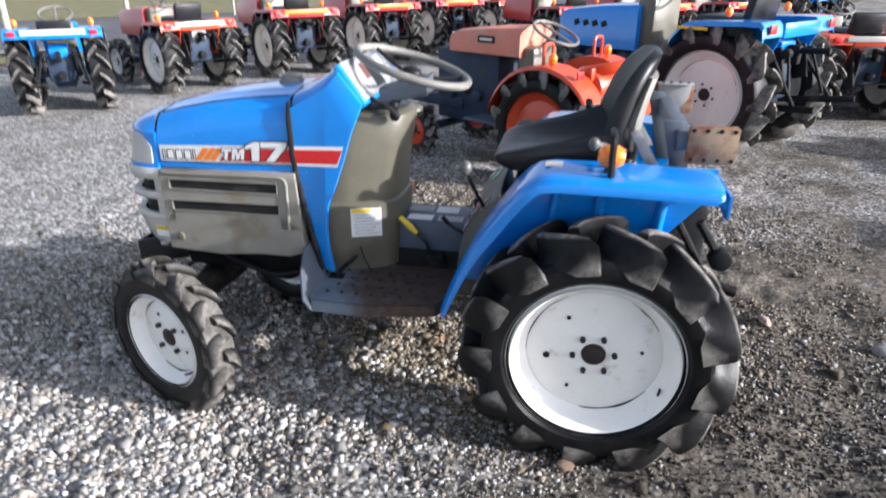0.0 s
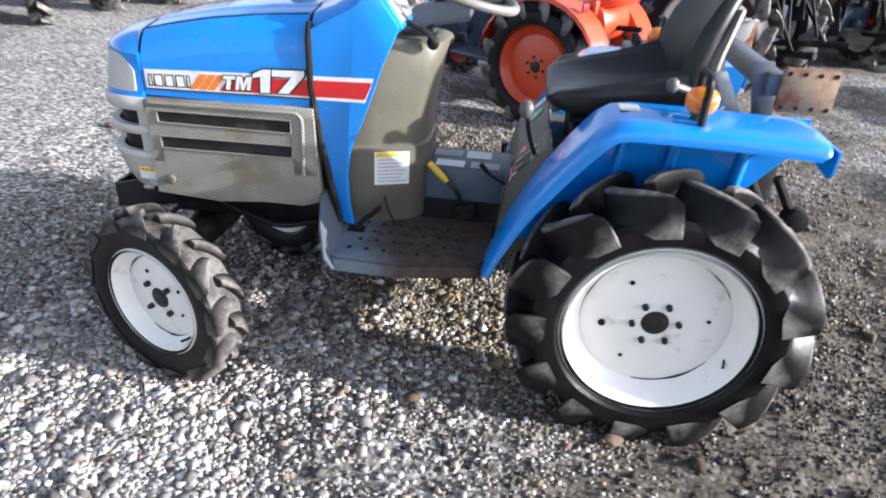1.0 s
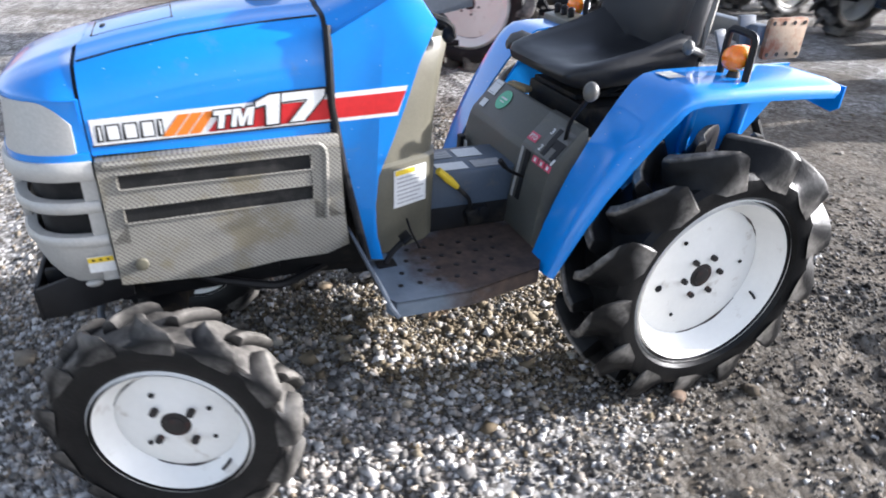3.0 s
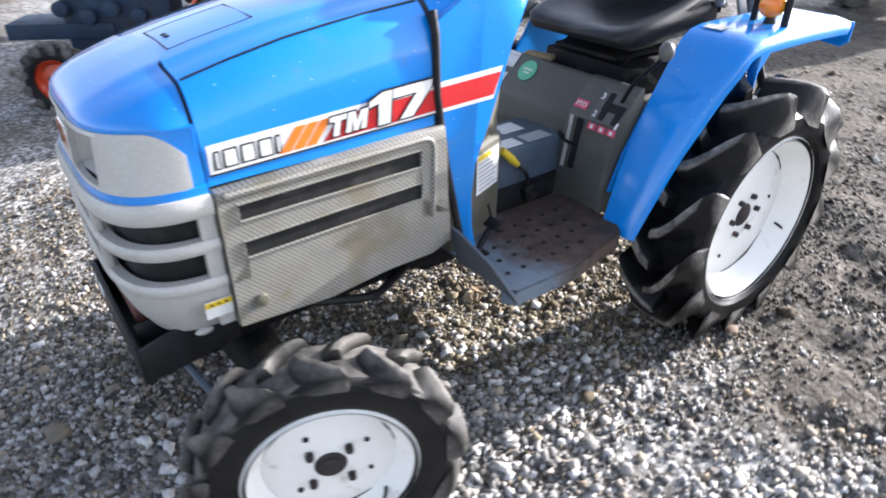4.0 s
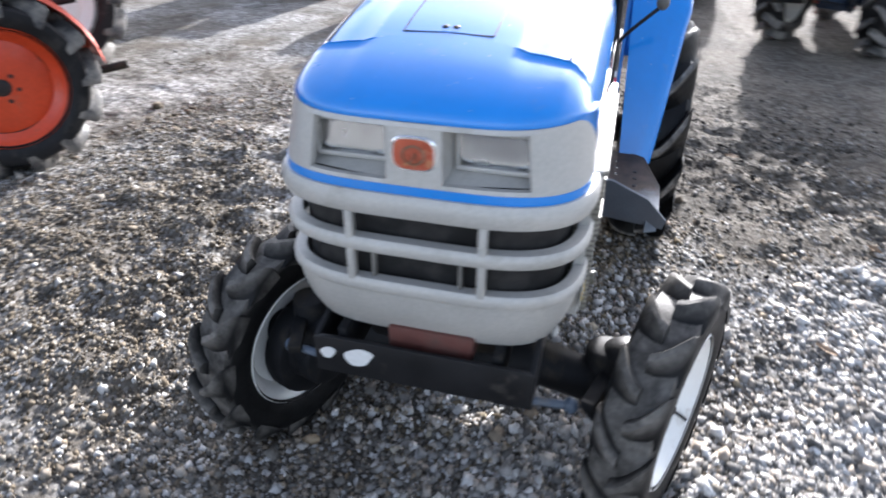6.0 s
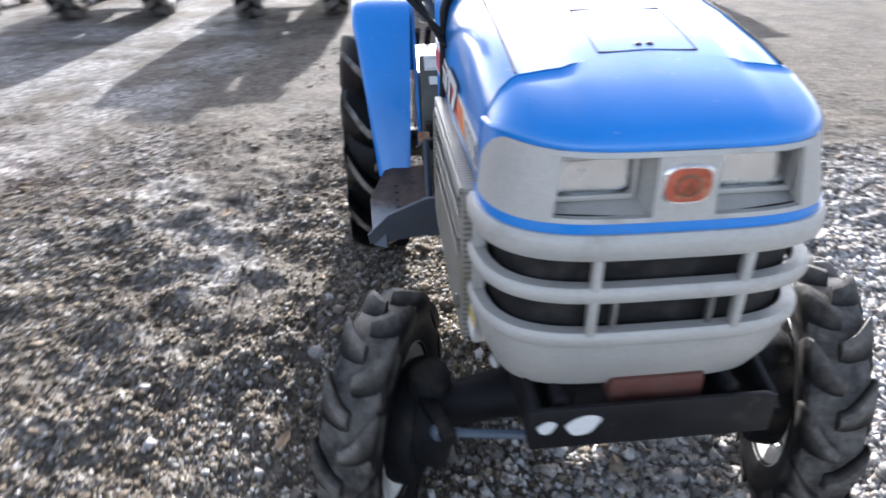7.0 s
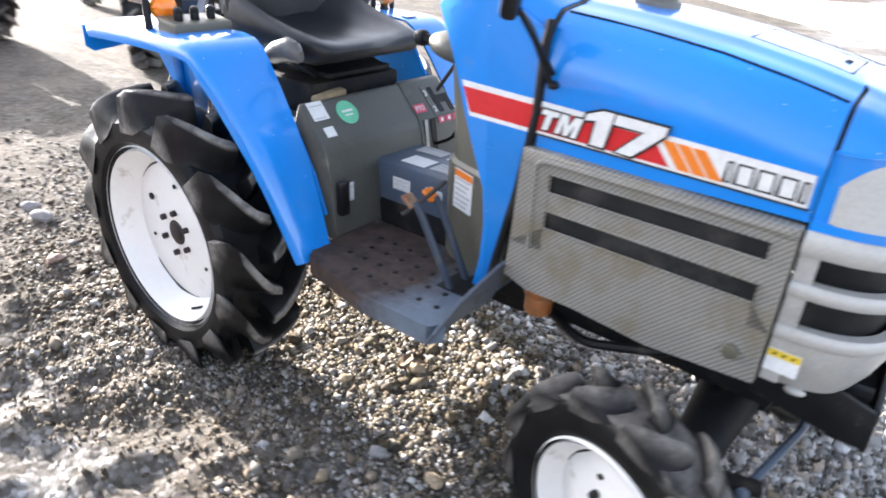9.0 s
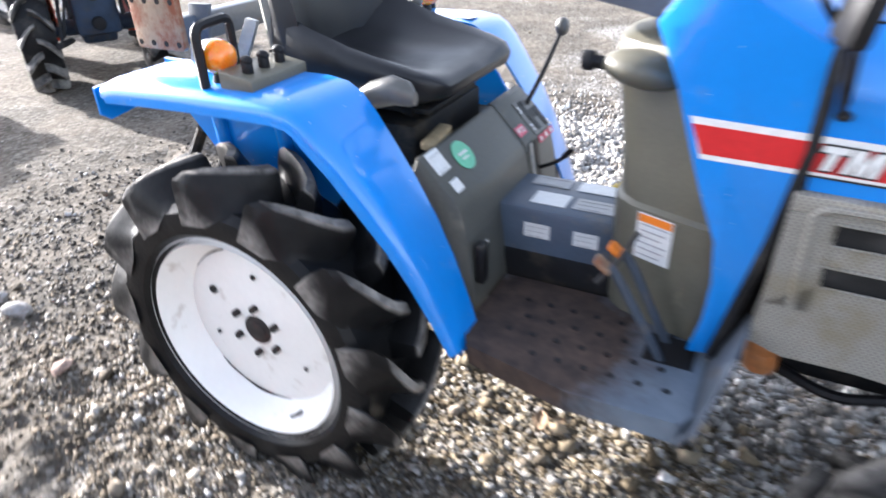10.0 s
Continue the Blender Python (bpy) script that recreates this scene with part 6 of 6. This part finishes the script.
for s in (1, -1):
    am = prism(B(), [(-0.045, 0.995), (-0.075, 1.0), (-0.170, 0.845), (-0.135, 0.835)], "y", s * 0.232 - 0.005, s * 0.232 + 0.005, 0.001)
    part("beam_stay", am, ZINC, tractor, "pale grey flat steel stay")
    am = prism(B(), [(-0.135, 1.03), (-0.19, 1.03), (-0.245, 0.79), (-0.195, 0.79)], "y", (0.214 if s > 0 else -0.270) - 0.006, (0.214 if s > 0 else -0.270) + 0.006, 0.001)
    part("beam_arm", am, GREYSTEEL, tractor, "grey steel arm of the crossbeam")
    shift = pose(0, 0, 0) if s > 0 else pose(0.040, -0.069, 0.026)
    pl = prism(B(), [(-0.210, 0.918), (-0.332, 0.918), (-0.339, 0.925), (-0.339, 1.021), (-0.332, 1.028), (-0.210, 1.028), (-0.203, 1.021), (-0.203, 0.925)], "y", s * 0.258 - 0.007, s * 0.258 + 0.007, 0.001)
    plate = part("mounting_plate", pl, RUST, tractor, "square steel mounting plate with rusty bolt holes", at=shift)
    for x in (-0.216, -0.253, -0.29, -0.327):
        for z in (0.931, 1.015):
            part("bolt_hole", disc(B(), (0, 0, 0), 0.006, 0.0016, "y", 10), BLACK, plate, at=pose(x, s * 0.2655, z))
hk = B()
for s in (1, -1):
    tube(hk, [(-0.15, s * 0.17, 0.45), (-0.30, s * 0.20, 0.52), (-0.42, s * 0.22, 0.50)], 0.018, 10)
    tube(hk, [(-0.20, s * 0.19, 0.75), (-0.33, s * 0.205, 0.53)], 0.012, 8)
    box(hk, (-0.18, s * 0.15, 0.76), (0.12, 0.03, 0.03), bevel=0.005)
    disc(hk, (-0.35, s * 0.245, 0.62), 0.034, 0.05, "y", 18, 0.006)
    tube(hk, [(-0.28, s * 0.23, 0.73), (-0.35, s * 0.235, 0.62)], 0.014, 8)
box(hk, (-0.22, 0, 0.60), (0.22, 0.24, 0.30), bevel=0.03)
tube(hk, [(-0.33, 0, 0.42), (-0.42, 0, 0.42)], 0.03, 12)
part("rear_hitch", hk, IRON, tractor, "dark iron lifting arms and hitch")
# mirror on its stalk
mr = B()
tube(mr, bend([(1.032, -0.262, 0.935), (1.028, -0.275, 0.96), (1.012, -0.33, 1.05), (0.975, -0.375, 1.10), (0.945, -0.36, 1.15)], 0.03), 0.006, 8)
mirror = part("mirror", mr, BLACK, tractor, "small black mirror on a bent stalk")
mb = B()
box(mb, (1.012, -0.385, 1.10), (0.030, 0.060, 0.085), (8, 6, 25), 0.010)
tube(mb, [(1.02, -0.375, 1.07), (1.033, -0.262, 0.957)], 0.0055, 8)
part("mirror_head", mb, BLACK, mirror)
part("mirror_stalk_end", ball(B(), (1.035, -0.26, 0.937), (0.012, 0.012, 0.008)), BLACK, mirror)


# ---- other tractors in the yard ----
def yard_tractor(at, paint, rims, size=1.0, r_rear=0.40, low=0.95, label="", bonnet=None, mark=False, seat=VINYL, hoop=False, back=0.0, hood_low=0.62, arched=False, strip_mat=None, body=None, r_front=0.285, front_x=1.2):
    """A compact tractor of the usual form: hood, engine, fenders, seat, wheel, four wheels."""
    t = empty("tractor", at)
    tagged(t, label, "tractor", "tractors parked in the yard")
    k = size
    bonnet = bonnet or paint
    hb = loft(B(), [ring_yz([((x + back) * k, 0.22 * k, hood_low * k), ((x + back) * k, 0.22 * k, (z - 0.06) * k), ((x + back) * k, 0.19 * k, (z - 0.015) * k), ((x + back) * k, 0.1 * k, z * k), ((x + back) * k, 0, z * k)]) for x, z in ((0.75, low + 0.02), (1.1, low), (1.45, low - 0.04), (1.5, low - 0.06))])
    part("hood", hb, bonnet, t)
    fg = B()
    for j in range(5):
        box(fg, ((1.505 + back) * k, 0, (hood_low + 0.03 + (low - hood_low - 0.08) * j / 5) * k), (0.012 * k, 0.36 * k, 0.028 * k), bevel=0.003)
    part("grille", fg, SILVER, t)
    part("engine_block", box(B(), (1.0 * k, 0, (0.31 + hood_low) / 2 * k), (0.7 * k, 0.30 * k, (hood_low - 0.29) * k), bevel=0.02), NAVY, t)
    part("gearbox_case", box(B(), (0.35 * k, 0, 0.42 * k), (0.9 * k, 0.24 * k, 0.26 * k), bevel=0.03), NAVY, t)
    part("axle_case", box(B(), (-0.15 * k, 0, 0.55 * k), (0.25 * k, 0.3 * k, 0.35 * k), bevel=0.03), NAVY, t)
    for ax_, az_, rr in ((front_x, r_front, 0.04), (0, r_rear, 0.06)):
        part("axle", tube(B(), [(ax_ * k, -0.42 * k, az_ * k), (ax_ * k, 0.42 * k, az_ * k)], rr * k, 10), NAVY, t)
    for j in range(4):
        part("engine_cover", disc(B(), ((0.85 + 0.16 * j) * k, 0.17 * k, (0.55 + 0.05 * (j % 2)) * k), 0.05 * k, 0.08 * k, "y", 12, 0.006), NAVY, t)
    hk_ = B()
    for s in (1, -1):
        tube(hk_, [(-0.2 * k, s * 0.2 * k, 0.35 * k), (-0.65 * k, s * 0.3 * k, 0.40 * k)], 0.022 * k, 8)
        tube(hk_, [(-0.22 * k, s * 0.2 * k, 0.78 * k), (-0.5 * k, s * 0.27 * k, 0.40 * k)], 0.014 * k, 8)
    tube(hk_, [(-0.25 * k, 0, 0.7 * k), (-0.55 * k, 0, 0.72 * k)], 0.02 * k, 8)
    part("rear_hitch", hk_, IRON, t)
    for s in (1, -1):
        arc = []
        R0 = r_rear * 1.13
        if arched:
            for j in range(15):
                a = radians(10 + 11.5 * j)
                arc.append((R0 * math.cos(a) * k, (r_rear + R0 * math.sin(a)) * k))
        else:
            arc = [(x * r_rear * k, z * r_rear * k) for x, z in ((1.06, 0.62), (0.94, 1.10), (0.80, 1.52), (0.64, 1.86), (0.50, 2.02), (0.34, 2.08), (-0.1, 2.10), (-0.5, 2.12), (-0.74, 2.12), (-0.80, 2.06), (-0.82, 1.92))]
        fb = loft(B(), [[(x, s * y * k, z + d * k) for y, d in ((0.26, 0.0), (0.50, 0.0), (0.51, -0.03), (0.50, -0.03), (0.495, -0.008), (0.26, -0.008))] for x, z in arc])
        fe = part("rear_fender", fb, paint, t)
        fw = prism(B(), [(x, z) for x, z in arc] + [(-0.2 * k, 0.45 * k), (0.3 * k, 0.4 * k)], "y", min(s * 0.255 * k, s * 0.262 * k), max(s * 0.255 * k, s * 0.262 * k))
        part("fender_wall", fw, paint, fe)
        lb = ball(B(), (-0.05 * k, s * 0.40 * k, (r_rear * 2.12 + 0.045) * k), (0.03, 0.03, 0.04))
        part("turn_lamp", lb, AMBER, t)
        if hoop:
            part("lamp_guard", tube(B(), bend([(0.02 * k, s * 0.30 * k, r_rear * 2.0 * k), (0.02 * k, s * 0.30 * k, (r_rear * 2.0 + 0.2) * k), (0.02 * k, s * 0.42 * k, (r_rear * 2.0 + 0.2) * k), (0.02 * k, s * 0.42 * k, r_rear * 2.0 * k)], 0.03), 0.012, 8), paint, t)
        ends = -s
        wheel(t, pose(0, s * 0.45 * k, r_rear * k) @ pose(0, 0, 0, 0, 0, 0 if s > 0 else 180), r_rear * 1.06 * k, r_rear * 0.91 * k, r_rear * 0.65 * k, 0.24 * k, 13, ends, rims, SIDEWALL, DUSTY, dish=0.06 * k, bolts=6, bolt_r=0.07 * k, lug_w=0.034 * k, n=28, lug_reach=0.34, foot=1.3)
        wheel(t, pose(front_x * k, s * 0.45 * k, r_front * k) @ pose(0, 0, 0, 0, 0, 0 if s > 0 else 180), (r_front + 0.015) * k, r_front * 0.92 * k, r_front * 0.58 * k, (0.15 if r_front > 0.25 else 0.12) * k, 13, ends, rims, SIDEWALL, DUSTY, dish=0.04 * k, bolts=4, bolt_r=0.05 * k, lug_w=0.03 * k, n=24)
    rp = B()
    xr_ = -0.30 * k if arched else -0.84 * r_rear * k
    box(rp, (xr_ + 0.012, 0, r_rear * 1.98 * k), (0.02, 0.50 * k, 0.09 * k), bevel=0.004)
    rear = part("rear_panel", rp, paint, t)
    if strip_mat:
        part("reflector_strip", box(B(), (xr_ - 0.004, 0, r_rear * 2.04 * k), (0.008, 0.66 * k, 0.055 * k), bevel=0.001), strip_mat, rear)
    for s in (1, -1):
        part("tail_lamp", box(B(), (xr_ - 0.004, s * 0.42 * k, r_rear * 2.02 * k), (0.014, 0.08 * k, 0.055 * k), bevel=0.003), RED, rear)
    if not arched:
        part("rear_body", prism(B(), [(-0.14 * k, 0.50 * k), (-0.26 * k, 0.55 * k), (-0.29 * k, 0.76 * k), (-0.05 * k, 0.80 * k), (0.15 * k, 0.80 * k), (0.15 * k, 0.50 * k)], "y", -0.10 * k, 0.10 * k, 0.015), body or paint, t)
        link = B()
        for s in (1, -1):
            box(link, (-0.30 * k, s * 0.17 * k, 0.62 * k), (0.10 * k, 0.025 * k, 0.22 * k), (0, 14, 0), 0.006)
            disc(link, (-0.36 * k, s * 0.17 * k, 0.70 * k), 0.03 * k, 0.05 * k, "y", 12, 0.006)
        disc(link, (-0.30 * k, 0, 0.46 * k), 0.045 * k, 0.08 * k, "x", 16, 0.008)
        box(link, (-0.33 * k, 0, 0.68 * k), (0.08 * k, 0.05 * k, 0.12 * k), bevel=0.008)
        part("lift_link", link, IRON, t)
        for s in (1, -1):
            part("lift_stay", tube(B(), [(-0.37 * k, s * 0.17 * k, 0.70 * k), (-0.46 * k, s * 0.25 * k, 0.42 * k)], [0.009 * k, 0.012 * k], 8), IRON, t)
    se = B()
    if arched:
        pan = [[((0.10 + back + 0.21 * f * c) * k, 0.20 * f * q * k, (0.86 + dz - 0.05 * c * f) * k) for c, q in ((math.cos(a), math.sin(a)) for a in (2 * math.pi * i / 24 for i in range(24)))] for f, dz in ((0.9, -0.03), (1.0, 0.0), (1.0, 0.035), (0.9, 0.05), (0.6, 0.025), (0.1, 0.015))]
        loft(se, pan)
    else:
        box(se, ((0.12 + back) * k, 0, 0.87 * k), (0.36 * k, 0.40 * k, 0.07 * k), bevel=0.03)
        box(se, ((-0.07 + back) * k, 0, 0.97 * k), (0.07 * k, 0.36 * k, 0.20 * k), (0, -10, 0), 0.034)
    part("seat", se, seat, t)
    if arched:
        part("rear_drum", disc(B(), (-0.22 * k, 0, 0.74 * k), 0.15 * k, 0.42 * k, "y", 28, 0.03), paint, t, "orange rounded cover behind the seat")
    dk = box(B(), ((0.72 + back) * k, 0, 0.78 * k), (0.16 * k, 0.34 * k, 0.42 * k), bevel=0.03)
    part("dashboard", dk, OLIVE, t)
    for s in (1, -1):
        part("footplate", box(B(), (0.55 * k, s * 0.3 * k, 0.40 * k), (0.5 * k, 0.26 * k, 0.02 * k), bevel=0.004), BOXBLUE, t)
    sw_ = B()
    loft(sw_, [[((0.19 + 0.013 * math.cos(b)) * math.cos(a) * k, (0.19 + 0.013 * math.cos(b)) * math.sin(a) * k, 0.013 * math.sin(b) * k) for b in (2 * math.pi * j / 8 for j in range(8))] for a in (2 * math.pi * i / 32 for i in range(33))], caps=False)
    tube(sw_, [(-0.18 * k, 0, 0), (0.18 * k, 0, 0)], 0.01, 6)
    tube(sw_, [(0, 0, 0), (0.06 * k, 0, -0.14 * k)], 0.016, 8)
    part("steering_wheel", sw_, GREYRUB, t, at=pose((0.56 + back) * k, 0, 1.10 * k, 0, -25, 0))
    return t


# a small old orange one, side on, beyond
small = yard_tractor(pose(0.14, 4.90, 0, 0, 0, 147), ORANGE, ORANGE, 0.90, 0.43, 1.13, "small old orange tractor with faded hood and orange wheels", FADED, seat=ORANGE, hoop=True, back=-0.36, hood_low=0.915, arched=True, r_front=0.22, front_x=1.34)
part("front_frame", box(B(), (1.24, 0, 0.41), (0.62, 0.30, 0.09), bevel=0.006), NAVY, small, "dark blue front frame")
part("battery_tray", box(B(), (1.08, 0, 0.56), (0.20, 0.22, 0.2), bevel=0.01), NAVY, small)
for y, z in ((-0.10, 0.55), (0.02, 0.58)):
    part("engine_cover", disc(B(), (1.20, y, z), 0.035, 0.05, "x", 16, 0.008), SILVER, small)
part("nameplate", box(B(), (0.66, 0.2, 0.93), (0.16, 0.006, 0.05), bevel=0.002), BLACK, small, "black nameplate with a pale bar")
part("nameplate_bar", box(B(), (0.66, 0.2036, 0.93), (0.12, 0.002, 0.018), bevel=0), WHITE_FILM, small)
blue_y = yard_tractor(pose(1.52, 5.89, 0, 0, 0, 139), BLUE, WHITE, 1.18, 0.425, 0.94, "large blue tractor with cream wheel rims, seen from behind")
for j in range(4):
    part("hood_vent", box(B(), ((1.05 + 0.09 * j) * 1.18, 0.2605, 0.94), (0.06, 0.008, 0.05), (0, 20, 0), 0.002), BLACK, blue_y)
part("fender_mark", box(B(), (0.15, 0.603, 0.995), (0.26, 0.004, 0.022), bevel=0.001), YELLOW, blue_y)
# the row along the road, their backs to the yard
yard_tractor(pose(-5.12, 6.33, 0, 0, 0, 125), BLUE, WHITE, 0.86, 0.47, 0.98, "blue tractor with a pale rear panel parked by the road", strip_mat=WHITE_FILM)
row_o = yard_tractor(pose(-4.46, 7.75, 0, 0, 0, 147), ORANGE, CREAM, 0.95, 0.41, 0.98, "orange-red tractor with cream rims parked in a row", REDP, strip_mat=SILVER, body=ZINC)
row_r = yard_tractor(pose(-3.60, 9.10, 0, 0, 0, 138), REDP, CREAM, 1.0, 0.42, 0.98, "red tractor with cream rims parked in a row", strip_mat=ORANGE_FILM, body=IRON)
# the last two copies are unseen, added to cast shade over the yard
for ob, x, y, a in ((row_r, -2.75, 10.6, 138), (row_r, -1.9, 12.0, 135), (row_o, -1.0, 13.3, 138), (row_o, 2.95, 7.35, 100), (row_o, 4.05, 7.75, 98), (blue_y, 5.3, 8.5, 100), (row_r, 0.2, 10.4, 128), (row_r, 1.5, 11.2, 128), (row_r, 2.8, 12.0, 128), (blue_y, 4.2, 13.0, 126), (row_o, 6.4, 11.0, 124), (row_o, 3.62, 0.29, -33), (blue_y, 5.75, 3.35, 3), (row_r, 5.75, 1.42, 2), (row_o, 6.4, -1.3, 2), (blue_y, 6.0, 5.35, 3), (row_o, 6.1, 7.2, 3)):
    copy_thing(ob, pose(x, y, 0, 0, 0, a))

# ---- road, verge, poles ----
away = Matrix.Rotation(radians(47.5), 4, "Z")


def strip(name, d0, d1, z, m, label, cat, half=60, rows=80):
    """A long strip across the view beyond the row, from d0 to d1 metres out, slightly uneven."""
    bm = B()
    vs = []
    for i in range(rows + 1):
        u = -half + 2 * half * i / rows
        vs.append([bm.verts.new(away @ Vector((u, d, z + 0.02 * noise.noise((u * 0.3, d, 3))))) for d in np.linspace(d0 + 0.25 * noise.noise((u * 0.5, 1, d0)), d1 + 0.25 * noise.noise((u * 0.5, 2, d1)), 9)])
    for a, b in zip(vs, vs[1:]):
        for i in range(8):
            bm.faces.new((a[i], a[i + 1], b[i + 1], b[i]))
    ob = part(name, bm, m)
    return tagged(ob, label, cat, kind="structure")


strip("verge", 12.3, 13.6, 0.03, DRYGRASS, "dry brown grass verge beside the road", "verge")
strip("road", 13.6, 21.0, 0.05, ASPHALT, "grey asphalt road beyond the yard", "road")
strip("grass_bank", 21.0, 60.0, 0.06, DRYGRASS, "dry grass bank beyond the road", "grass")
strip("pavement", 13.35, 13.62, 0.10, CONCRETE, "pale concrete kerb along the road", "kerb")
cp = prism(B(), [(-4.0, -3.4), (-9.0, -8.0), (-2.0, -16.0), (3.5, -12.4), (1.0, -9.4), (-1.5, -6.4)], "z", -0.05, 0.03, 0.01)
tagged(part("concrete_pad", cp, CONCRETE), "pale sunlit concrete pad at the yard's edge", "pavement", kind="structure")
for x, y, lean, h in ((-5.40, 6.03, 0, 2.8), (-5.76, 8.54, 0, 3.0), (-9.49, 19.16, 0, 3.2), (-10.1, 25.4, 0, 3.2)):
    pb = tube(B(), [(0, 0, -0.05), (0, 0, h * 0.5), (0, 0, h)], [0.036, 0.034, 0.032], 12)
    disc(pb, (0, 0, 0.02), 0.06, 0.06, "z", 14, 0.01)
    po = part("pole", pb, WOODPOLE, at=pose(x, y, 0, 0, lean, 0))
    tagged(po, "slim pale metal pole standing at the yard's edge", "pole", "poles along the yard")
